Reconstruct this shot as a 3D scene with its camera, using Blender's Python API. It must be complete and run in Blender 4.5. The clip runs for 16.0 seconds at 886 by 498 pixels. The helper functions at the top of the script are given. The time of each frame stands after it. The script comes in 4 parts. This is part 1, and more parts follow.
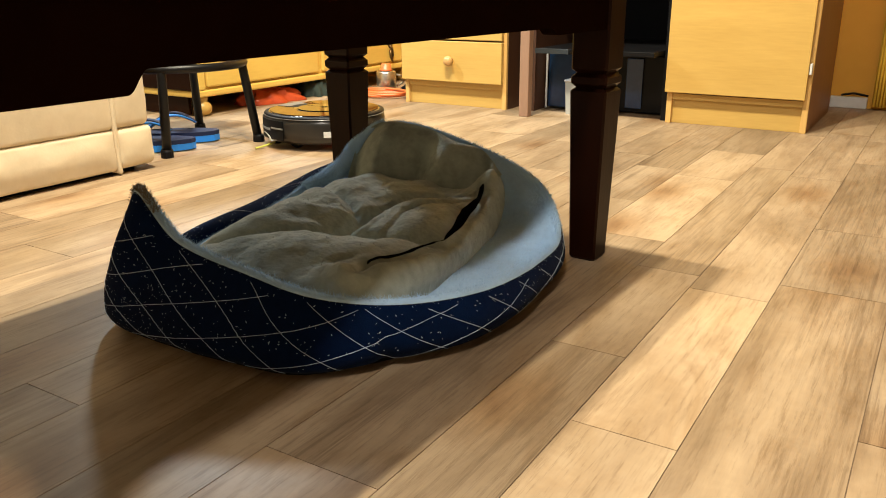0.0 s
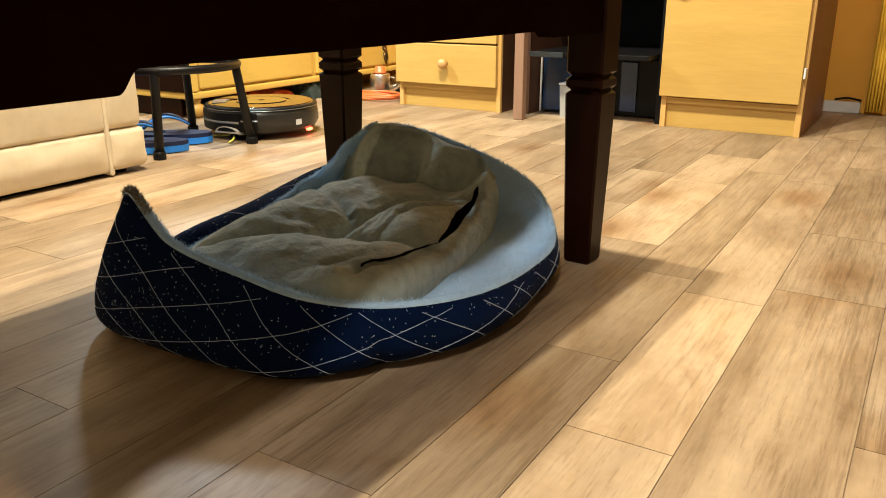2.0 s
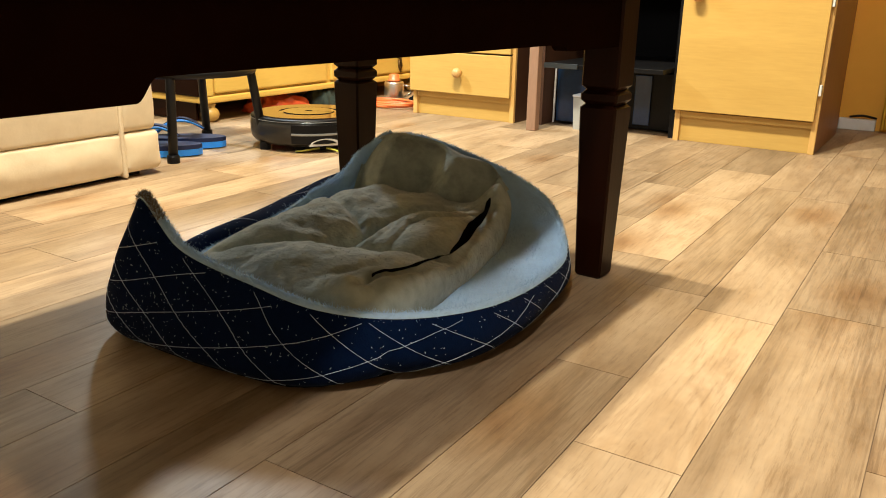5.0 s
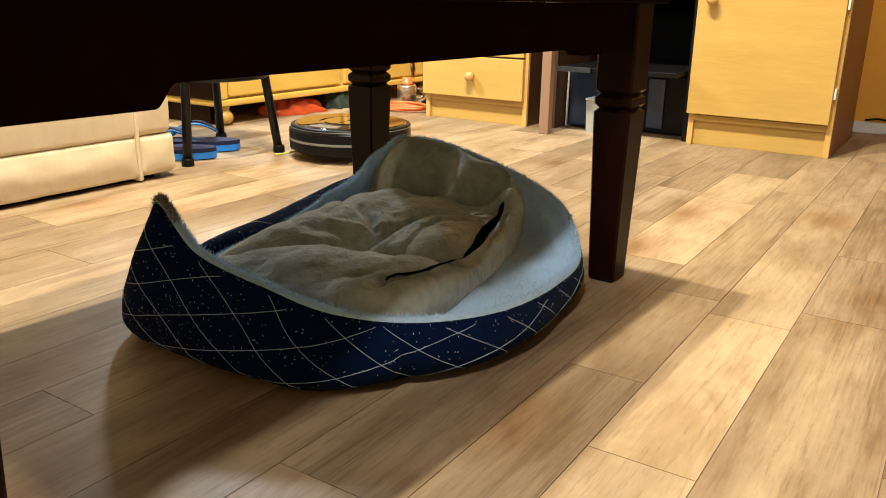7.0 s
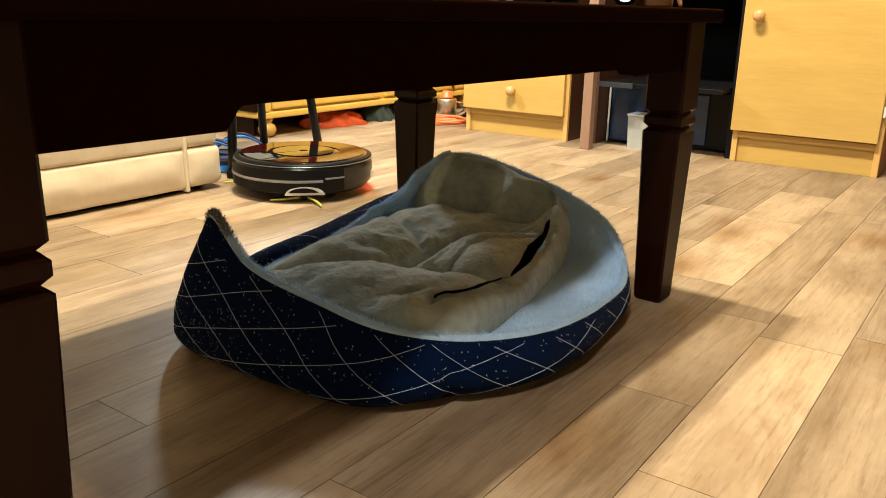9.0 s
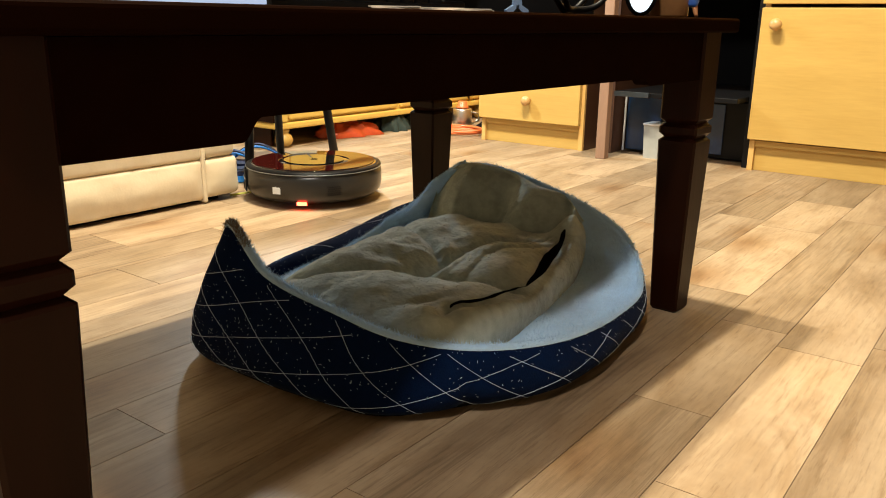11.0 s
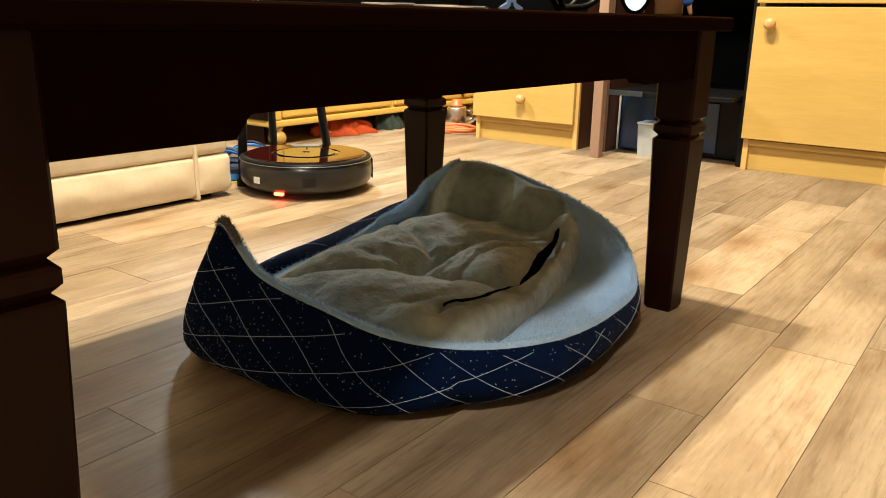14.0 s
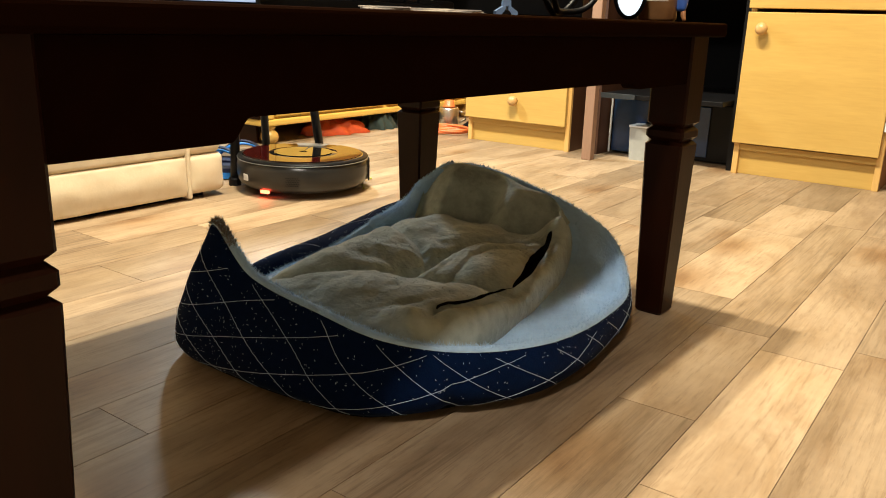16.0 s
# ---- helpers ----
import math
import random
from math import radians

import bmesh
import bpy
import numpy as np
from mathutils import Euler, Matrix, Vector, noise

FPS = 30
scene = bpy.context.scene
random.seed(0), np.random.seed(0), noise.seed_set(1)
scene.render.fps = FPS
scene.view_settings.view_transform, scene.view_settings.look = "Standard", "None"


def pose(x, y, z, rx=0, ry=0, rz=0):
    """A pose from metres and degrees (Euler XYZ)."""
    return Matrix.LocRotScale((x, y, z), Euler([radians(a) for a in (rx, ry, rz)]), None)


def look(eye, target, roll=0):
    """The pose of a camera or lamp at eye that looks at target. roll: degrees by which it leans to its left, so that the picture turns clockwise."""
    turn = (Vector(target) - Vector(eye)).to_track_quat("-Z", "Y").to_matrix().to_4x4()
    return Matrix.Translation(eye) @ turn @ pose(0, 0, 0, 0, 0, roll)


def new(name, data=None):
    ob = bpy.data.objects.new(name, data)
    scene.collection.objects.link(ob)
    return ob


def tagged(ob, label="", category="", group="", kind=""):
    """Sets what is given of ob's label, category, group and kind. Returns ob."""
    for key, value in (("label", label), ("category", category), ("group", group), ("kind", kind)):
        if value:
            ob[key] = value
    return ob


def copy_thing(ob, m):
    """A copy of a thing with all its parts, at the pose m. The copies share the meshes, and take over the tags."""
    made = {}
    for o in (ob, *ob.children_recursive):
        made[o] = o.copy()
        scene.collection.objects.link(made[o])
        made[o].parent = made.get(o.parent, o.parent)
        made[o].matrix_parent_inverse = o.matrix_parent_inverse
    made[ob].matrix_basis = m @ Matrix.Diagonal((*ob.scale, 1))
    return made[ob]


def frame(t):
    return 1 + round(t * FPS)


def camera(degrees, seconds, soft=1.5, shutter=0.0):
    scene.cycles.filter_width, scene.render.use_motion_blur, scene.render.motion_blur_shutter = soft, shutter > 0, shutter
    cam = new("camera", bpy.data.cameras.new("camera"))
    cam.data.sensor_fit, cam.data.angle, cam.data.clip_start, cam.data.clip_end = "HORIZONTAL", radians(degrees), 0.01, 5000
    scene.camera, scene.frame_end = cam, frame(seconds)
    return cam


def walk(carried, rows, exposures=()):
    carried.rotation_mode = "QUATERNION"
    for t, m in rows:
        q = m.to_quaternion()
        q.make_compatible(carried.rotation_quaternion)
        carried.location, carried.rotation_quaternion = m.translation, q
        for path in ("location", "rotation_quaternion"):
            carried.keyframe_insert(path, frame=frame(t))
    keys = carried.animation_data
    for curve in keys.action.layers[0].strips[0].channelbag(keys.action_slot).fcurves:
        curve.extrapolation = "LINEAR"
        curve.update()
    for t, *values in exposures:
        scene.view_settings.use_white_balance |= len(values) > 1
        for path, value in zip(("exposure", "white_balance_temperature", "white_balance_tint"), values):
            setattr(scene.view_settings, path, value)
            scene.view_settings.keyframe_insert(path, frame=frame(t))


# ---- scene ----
cam = camera(58.1, 16.0, soft=1.0)
PATH = [
    (0, (0.352, -0.812, 0.407), (-0.653, 0.798, -0.223), -0.3),
    (0.5, (0.352, -0.813, 0.405), (-0.651, 0.8, -0.224), -0.2),
    (1, (0.349, -0.809, 0.404), (-0.649, 0.805, -0.226), -0.1),
    (1.5, (0.349, -0.808, 0.404), (-0.645, 0.81, -0.224), -0.1),
    (2, (0.348, -0.807, 0.405), (-0.645, 0.814, -0.218), 0.0),
    (2.5, (0.346, -0.807, 0.407), (-0.649, 0.814, -0.212), 0.2),
    (3, (0.346, -0.808, 0.408), (-0.656, 0.81, -0.206), 0.7),
    (3.5, (0.345, -0.808, 0.409), (-0.658, 0.811, -0.2), 0.9),
    (4, (0.344, -0.807, 0.409), (-0.661, 0.813, -0.198), 1.0),
    (6.5, (0.345, -0.806, 0.409), (-0.692, 0.796, -0.192), 1.0),
    (7, (0.343, -0.809, 0.411), (-0.698, 0.79, -0.188), 1.0),
    (7.5, (0.341, -0.808, 0.411), (-0.706, 0.788, -0.186), 1.2),
    (8, (0.338, -0.809, 0.413), (-0.716, 0.784, -0.18), 1.2),
    (8.5, (0.332, -0.811, 0.414), (-0.74, 0.772, -0.173), 1.6),
    (9, (0.327, -0.819, 0.419), (-0.787, 0.74, -0.155), 1.2),
    (11.5, (0.329, -0.822, 0.421), (-0.821, 0.718, -0.13), 0.9),
    (12, (0.328, -0.822, 0.422), (-0.819, 0.72, -0.132), 1.1),
    (12.5, (0.328, -0.82, 0.42), (-0.818, 0.723, -0.133), 1.2),
    (13, (0.329, -0.821, 0.422), (-0.815, 0.723, -0.132), 1.2),
    (13.5, (0.327, -0.82, 0.42), (-0.813, 0.727, -0.135), 1.3),
    (14, (0.327, -0.818, 0.419), (-0.81, 0.731, -0.136), 1.1),
    (14.5, (0.328, -0.819, 0.419), (-0.805, 0.733, -0.137), 1.2),
    (15, (0.327, -0.819, 0.421), (-0.8, 0.735, -0.137), 1.5),
    (15.5, (0.326, -0.82, 0.42), (-0.796, 0.739, -0.135), 1.6),
    (16, (0.325, -0.822, 0.423), (-0.792, 0.741, -0.132), 1.8),
]
walk(cam, [(t, look(eye, target, roll)) for t, eye, target, roll in PATH])

# ---- world and lamps ----
world = bpy.data.worlds.new("world")
scene.world = world
world.use_nodes = True
world.node_tree.nodes["Background"].inputs[0].default_value = (0.9, 0.95, 1.0, 1)
world.node_tree.nodes["Background"].inputs[1].default_value = 0.005


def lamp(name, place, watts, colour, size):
    """A spot that throws its light downwards: the ceiling lamps and the added corner light."""
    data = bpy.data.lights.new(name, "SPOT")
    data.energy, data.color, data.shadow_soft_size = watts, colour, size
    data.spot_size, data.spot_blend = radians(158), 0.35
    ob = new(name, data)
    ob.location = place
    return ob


WARM = (1.0, 0.90, 0.665)
for bulb, watts in (((-0.31, 0.14, 2.45), 240), ((-0.77, 0.22, 2.45), 290)):
    lamp("ceiling_lamp", bulb, watts, WARM, 0.03)
lamp("ceiling_lamp", (0.42, -1.55, 2.45), 160, (1.0, 0.93, 0.83), 0.09)
# cool light added above the dresser, source unseen; lights the pet bed sideways
lamp("unseen_corner_light", (-1.72, 1.08, 1.04), 58, (0.78, 0.92, 1.0), 0.06)
scene.view_settings.exposure = 0.0


# ---- materials ----
def mat(name, colour, rough=0.6, metal=0.0, dark=None, scale=8.0, stretch=(1, 1, 1), detail=6.0, amount=1.0,
        bump=0.0, bump_scale=120.0, coat=0.0, sheen=0.0, per_object=0.0, emit=None, strength=0.0, spec=0.5, rough_var=0.0):
    """A procedural surface: two noise scales of colour, a fine relief, a little uneven gloss."""
    m = bpy.data.materials.new(name)
    m.use_nodes = True
    nt = m.node_tree
    n, l = nt.nodes, nt.links
    b = n["Principled BSDF"]
    b.inputs["Roughness"].default_value = rough
    b.inputs["Metallic"].default_value = metal
    b.inputs["Coat Weight"].default_value = coat
    b.inputs["Sheen Weight"].default_value = sheen
    b.inputs["Specular IOR Level"].default_value = spec
    co = n.new("ShaderNodeTexCoord")
    mp = n.new("ShaderNodeMapping")
    mp.inputs["Scale"].default_value = stretch
    l.new(co.outputs["Object"], mp.inputs["Vector"])
    vec = mp.outputs["Vector"]
    if per_object:
        info = n.new("ShaderNodeObjectInfo")
        add = n.new("ShaderNodeVectorMath")
        add.operation = "MULTIPLY_ADD"
        add.inputs[1].default_value = (37.0, 91.0, 13.0)
        l.new(info.outputs["Random"], add.inputs[0])
        l.new(vec, add.inputs[2])
        vec = add.outputs[0]
    big, fine = n.new("ShaderNodeTexNoise"), n.new("ShaderNodeTexNoise")
    big.inputs["Scale"].default_value, big.inputs["Detail"].default_value = scale, detail
    fine.inputs["Scale"].default_value, fine.inputs["Detail"].default_value = scale * 7, 4.0
    l.new(vec, big.inputs["Vector"])
    l.new(vec, fine.inputs["Vector"])
    mix = n.new("ShaderNodeMix")
    mix.data_type = "FLOAT"
    mix.inputs["Factor"].default_value = 0.4
    l.new(big.outputs["Fac"], mix.inputs["A"])
    l.new(fine.outputs["Fac"], mix.inputs["B"])
    ramp = n.new("ShaderNodeValToRGB")
    d = dark or tuple(c * 0.75 for c in colour)
    ramp.color_ramp.elements[0].position, ramp.color_ramp.elements[1].position = 0.5 - 0.22 / amount, 0.5 + 0.22 / amount
    ramp.color_ramp.elements[0].color, ramp.color_ramp.elements[1].color = (*d, 1), (*colour, 1)
    l.new(mix.outputs["Result"], ramp.inputs["Fac"])
    out = ramp.outputs["Color"]
    if per_object:
        hsv = n.new("ShaderNodeHueSaturation")
        val = n.new("ShaderNodeMapRange")
        val.inputs["To Min"].default_value, val.inputs["To Max"].default_value = 1 - per_object, 1 + per_object
        l.new(info.outputs["Random"], val.inputs["Value"])
        l.new(val.outputs["Result"], hsv.inputs["Value"])
        l.new(out, hsv.inputs["Color"])
        out = hsv.outputs["Color"]
    l.new(out, b.inputs["Base Color"])
    if rough_var:
        rr = n.new("ShaderNodeMapRange")
        rr.inputs["To Min"].default_value, rr.inputs["To Max"].default_value = rough - rough_var, rough + rough_var
        l.new(big.outputs["Fac"], rr.inputs["Value"])
        l.new(rr.outputs["Result"], b.inputs["Roughness"])
    if bump:
        bn, bp = n.new("ShaderNodeTexNoise"), n.new("ShaderNodeBump")
        bn.inputs["Scale"].default_value, bn.inputs["Detail"].default_value = bump_scale, 4.0
        l.new(vec, bn.inputs["Vector"])
        bp.inputs["Strength"].default_value, bp.inputs["Distance"].default_value = bump, 0.002
        l.new(bn.outputs["Fac"], bp.inputs["Height"])
        l.new(bp.outputs["Normal"], b.inputs["Normal"])
    if emit:
        b.inputs["Emission Color"].default_value, b.inputs["Emission Strength"].default_value = (*emit, 1), strength
    return m


def plank_material():
    """Printed oak: streaks along the plank, fine pores, blotches, a few knots; each plank has its own tone."""
    m = bpy.data.materials.new("vinyl_plank")
    m.use_nodes = True
    n, l = m.node_tree.nodes, m.node_tree.links
    b = n["Principled BSDF"]
    geo, info = n.new("ShaderNodeNewGeometry"), n.new("ShaderNodeObjectInfo")
    off = n.new("ShaderNodeVectorMath")
    off.operation = "MULTIPLY_ADD"
    off.inputs[1].default_value = (53.0, 31.0, 17.0)
    l.new(info.outputs["Random"], off.inputs[0])
    l.new(geo.outputs["Position"], off.inputs[2])

    def noise_at(sx, sy, detail, rough=0.5, distort=0.0):
        mp, tx = n.new("ShaderNodeMapping"), n.new("ShaderNodeTexNoise")
        mp.inputs["Scale"].default_value = (sx, sy, 1)
        l.new(off.outputs[0], mp.inputs["Vector"])
        l.new(mp.outputs["Vector"], tx.inputs["Vector"])
        tx.inputs["Scale"].default_value, tx.inputs["Detail"].default_value = 1.0, detail
        tx.inputs["Roughness"].default_value, tx.inputs["Distortion"].default_value = rough, distort
        return tx.outputs["Fac"]

    def ramp(fac, stops):
        r = n.new("ShaderNodeValToRGB")
        e = r.color_ramp.elements
        e[0].position, e[0].color = stops[0][0], (*stops[0][1], 1)
        e[1].position, e[1].color = stops[-1][0], (*stops[-1][1], 1)
        for p, c in stops[1:-1]:
            x = e.new(p)
            x.color = (*c, 1)
        l.new(fac, r.inputs["Fac"])
        return r.outputs["Color"]

    def mixed(a, b2, mode, fac):
        x = n.new("ShaderNodeMix")
        x.data_type, x.blend_type = "RGBA", mode
        if isinstance(fac, float):
            x.inputs["Factor"].default_value = fac
        else:
            l.new(fac, x.inputs["Factor"])
        l.new(a, x.inputs["A"])
        l.new(b2, x.inputs["B"])
        return x.outputs["Result"]

    base = ramp(noise_at(12, 2.0, 6, 0.62, 0.8), [(0.28, (0.290, 0.200, 0.122)), (0.48, (0.430, 0.312, 0.200)), (0.72, (0.520, 0.390, 0.258))])
    blot = ramp(noise_at(7, 2.6, 4, 0.6, 0.4), [(0.36, (0.62, 0.58, 0.52)), (0.58, (1.0, 1.0, 1.0))])
    col = mixed(base, blot, "MULTIPLY", 0.6)
    pores = ramp(noise_at(210, 14, 5, 0.75), [(0.34, (0.74, 0.70, 0.65)), (0.48, (1, 1, 1)), (0.66, (1.07, 1.06, 1.04))])
    col = mixed(col, pores, "MULTIPLY", 1.0)
    saw = ramp(noise_at(30, 90, 3, 0.6), [(0.44, (0.85, 0.82, 0.78)), (0.60, (1.12, 1.12, 1.10))])
    col = mixed(col, saw, "MULTIPLY", 0.12)
    streak = ramp(noise_at(150, 3.0, 5, 0.7, 0.25), [(0.40, (0.38, 0.33, 0.29)), (0.52, (1, 1, 1))])
    some, kind, both = n.new("ShaderNodeMapRange"), n.new("ShaderNodeMapRange"), n.new("ShaderNodeMath")
    some.inputs["From Min"].default_value, some.inputs["From Max"].default_value = 0.38, 0.60
    some.inputs["To Max"].default_value = 0.6
    l.new(noise_at(3.5, 1.2, 2), some.inputs["Value"])
    kind.inputs["From Min"].default_value, kind.inputs["From Max"].default_value = 0.60, 0.30
    kind.inputs["To Min"].default_value, kind.inputs["To Max"].default_value = 0.10, 1.0
    l.new(info.outputs["Random"], kind.inputs["Value"])
    both.operation = "MULTIPLY"
    l.new(some.outputs["Result"], both.inputs[0])
    l.new(kind.outputs["Result"], both.inputs[1])
    col = mixed(col, streak, "MULTIPLY", both.outputs[0])
    cloud = ramp(noise_at(14, 4.5, 5, 0.6, 1.5), [(0.34, (0.80, 0.74, 0.66)), (0.50, (1, 1, 1)), (0.68, (1.06, 1.06, 1.05))])
    col = mixed(col, cloud, "MULTIPLY", 0.75)
    vor, mp = n.new("ShaderNodeTexVoronoi"), n.new("ShaderNodeMapping")
    mp.inputs["Scale"].default_value = (3.1, 1.9, 1)
    l.new(off.outputs[0], mp.inputs["Vector"])
    l.new(mp.outputs["Vector"], vor.inputs["Vector"])
    vor.voronoi_dimensions = "2D"
    vor.inputs["Scale"].default_value = 1.0
    knot = ramp(vor.outputs["Distance"], [(0.02, (0.58, 0.43, 0.30)), (0.08, (0.80, 0.68, 0.55)), (0.20, (1, 1, 1))])
    col = mixed(col, knot, "MULTIPLY", 0.8)
    hsv, val = n.new("ShaderNodeHueSaturation"), n.new("ShaderNodeMapRange")
    val.inputs["To Min"].default_value, val.inputs["To Max"].default_value = 0.66, 1.06
    l.new(info.outputs["Random"], val.inputs["Value"])
    l.new(val.outputs["Result"], hsv.inputs["Value"])
    l.new(col, hsv.inputs["Color"])
    l.new(hsv.outputs["Color"], b.inputs["Base Color"])
    rr = n.new("ShaderNodeMapRange")
    rr.inputs["To Min"].default_value, rr.inputs["To Max"].default_value = 0.36, 0.58
    l.new(noise_at(5, 4, 3), rr.inputs["Value"])
    l.new(rr.outputs["Result"], b.inputs["Roughness"])
    bp = n.new("ShaderNodeBump")
    bp.inputs["Strength"].default_value, bp.inputs["Distance"].default_value = 0.25, 0.001
    l.new(noise_at(140, 12, 4, 0.7), bp.inputs["Height"])
    l.new(bp.outputs["Normal"], b.inputs["Normal"])
    return m


PLANK = plank_material()
JOINT = mat("joint", (0.17, 0.110, 0.065), 0.7)
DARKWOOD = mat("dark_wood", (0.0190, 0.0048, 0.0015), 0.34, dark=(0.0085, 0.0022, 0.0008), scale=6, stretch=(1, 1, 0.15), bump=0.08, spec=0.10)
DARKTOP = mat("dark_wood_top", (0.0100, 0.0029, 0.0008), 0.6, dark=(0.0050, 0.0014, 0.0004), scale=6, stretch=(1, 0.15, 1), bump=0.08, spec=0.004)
NAVY = mat("navy_fabric", (0.0026, 0.0115, 0.047), 0.95, dark=(0.0014, 0.0062, 0.027), scale=20, bump=0.35, bump_scale=500, sheen=0.03, spec=0.04)
THREAD = mat("white_thread", (0.58, 0.70, 0.90), 0.8, dark=(0.48, 0.60, 0.78), scale=60)
LINT = mat("lint", (0.62, 0.74, 0.88), 0.9, dark=(0.44, 0.54, 0.66))
LINER = mat("pale_plush", (0.54, 0.76, 0.98), 0.95, dark=(0.41, 0.59, 0.78), scale=16, bump=0.5, bump_scale=260, sheen=0.3, spec=0.1)
TAUPE = mat("taupe_plush", (0.490, 0.550, 0.490), 0.95, dark=(0.250, 0.280, 0.240), scale=9, bump=0.9, bump_scale=150, sheen=0.3, spec=0.1, amount=1.3)
TUFT = mat("tuft_plush", (0.30, 0.25, 0.19), 0.95, dark=(0.18, 0.15, 0.11), scale=20)
# near-black colour stands in for the shade inside the pad's open slit
SLIT = mat("painted_slit_shade", (0.004, 0.0035, 0.003), 0.95, spec=0.0)
PINE = mat("pine_veneer", (0.58, 0.375, 0.105), 0.42, dark=(0.48, 0.30, 0.078), scale=3.0, stretch=(1, 1, 9), bump=0.03, rough_var=0.05)
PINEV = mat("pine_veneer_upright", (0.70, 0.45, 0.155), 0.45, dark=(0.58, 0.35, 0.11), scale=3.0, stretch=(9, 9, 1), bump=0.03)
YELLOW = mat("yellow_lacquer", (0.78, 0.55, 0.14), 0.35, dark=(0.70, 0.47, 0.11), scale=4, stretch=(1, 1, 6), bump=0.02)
# darker and browner than the upright pine; covers one cabinet's right side
SIDEWOOD = mat("dark_brown_side", (0.30, 0.135, 0.045), 0.45, dark=(0.22, 0.09, 0.028), scale=4, stretch=(6, 6, 1), bump=0.03)
SUEDE = mat("beige_suede", (0.73, 0.62, 0.445), 0.8, dark=(0.63, 0.52, 0.355), scale=7, bump=0.15, bump_scale=180, sheen=0.2, spec=0.25)
BLACKMETAL = mat("black_metal", (0.006, 0.006, 0.007), 0.38, bump=0.02, spec=0.3)
BLACK = mat("black_plastic", (0.005, 0.005, 0.006), 0.45, scale=20, spec=0.18)
BLACKCLOTH = mat("black_cloth", (0.006, 0.006, 0.007), 0.9, spec=0.1)
GLOSS = mat("gloss_black", (0.010, 0.009, 0.009), 0.06, coat=1.0)
GREYPL = mat("grey_plastic", (0.022, 0.021, 0.020), 0.28, scale=30, spec=0.45)
SILVER = mat("silver_band", (0.33, 0.35, 0.37), 0.28, metal=0.6)
WHITEPL = mat("white_plastic", (0.72, 0.74, 0.76), 0.4)
REDGLOSS = mat("red_gloss", (0.050, 0.003, 0.003), 0.07, dark=(0.035, 0.002, 0.002), spec=0.5, coat=0.6)
REDLIGHT = mat("red_light", (0.9, 0.1, 0.05), 0.4, emit=(1.0, 0.07, 0.03), strength=14.0)
BRISTLE = mat("yellow_green_bristle", (0.55, 0.56, 0.09), 0.6)
NAVYRUB = mat("navy_rubber", (0.004, 0.014, 0.070), 0.6, bump=0.2)
BLUERUB = mat("bright_blue_rubber", (0.02, 0.27, 0.95), 0.5)
STEEL = mat("brushed_steel", (0.70, 0.67, 0.62), 0.32, metal=1.0, dark=(0.58, 0.55, 0.50), scale=10)
ORANGE = mat("orange_plastic", (0.85, 0.20, 0.06), 0.35)
REDBAG = mat("red_orange_bag", (0.52, 0.075, 0.025), 0.35, dark=(0.34, 0.04, 0.012), scale=14, bump=0.2)
GREENCL = mat("dark_green_cloth", (0.035, 0.055, 0.05), 0.9, dark=(0.015, 0.025, 0.022), scale=30, bump=0.5)
WALLP = mat("orange_wall_paint", (0.80, 0.42, 0.055), 0.8, dark=(0.73, 0.37, 0.045), scale=3, bump=0.1)
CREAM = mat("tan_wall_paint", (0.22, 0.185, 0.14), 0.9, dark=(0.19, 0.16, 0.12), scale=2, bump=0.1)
# for the added hall, dark so that it returns little light
HALL_DARK = mat("unseen_hall_dark", (0.10, 0.085, 0.07), 0.9, scale=2)
POSTW = mat("bare_wood", (0.33, 0.20, 0.135), 0.6, dark=(0.25, 0.145, 0.095), scale=8, stretch=(4, 4, 0.6), bump=0.1)
# deep brown wood; on the drawer cabinet's side the darkness is painted shade
DEEPW_AND_SHADE = mat("deep_brown_wood_and_shade", (0.075, 0.030, 0.014), 0.5, dark=(0.05, 0.019, 0.009), scale=6, stretch=(4, 4, 0.6))
CEIL = mat("ceiling_paint", (0.32, 0.30, 0.265), 0.9, dark=(0.29, 0.27, 0.235), scale=2)
WHITE = mat("white_paint", (0.78, 0.78, 0.76), 0.5, dark=(0.66, 0.65, 0.62))
MAUVE = mat("mauve_brown_wood", (0.20, 0.115, 0.085), 0.5, dark=(0.14, 0.08, 0.06), scale=6, stretch=(4, 4, 1), bump=0.05)
GREYBOX = mat("grey_panel", (0.028, 0.036, 0.044), 0.45, dark=(0.018, 0.024, 0.031), scale=5)
BLUEBOX = mat("blue_black_gloss", (0.014, 0.050, 0.140), 0.22, dark=(0.008, 0.028, 0.080))
PALEBOX = mat("pale_grey_bin", (0.42, 0.43, 0.41), 0.5)
CURTAIN = mat("yellow_curtain", (0.85, 0.56, 0.06), 0.8, dark=(0.72, 0.44, 0.04), scale=6, bump=0.2)
BRASS = mat("aged_brass", (0.16, 0.10, 0.04), 0.4, metal=0.8)
KNOBW = mat("knob_wood", (0.62, 0.38, 0.15), 0.35, dark=(0.5, 0.28, 0.1), scale=20)
SCREEN = mat("pale_blue_screen", (0.3, 0.35, 0.45), 0.3, emit=(0.46, 0.60, 0.90), strength=0.62)
CLOCKF = mat("glowing_dial", (0.8, 0.9, 0.95), 0.3, emit=(0.70, 0.88, 1.0), strength=1.3)
JAR = mat("amber_jar", (0.30, 0.15, 0.06), 0.3, dark=(0.2, 0.09, 0.035), scale=12)
BLUETOY = mat("blue_plastic", (0.05, 0.16, 0.62), 0.4)
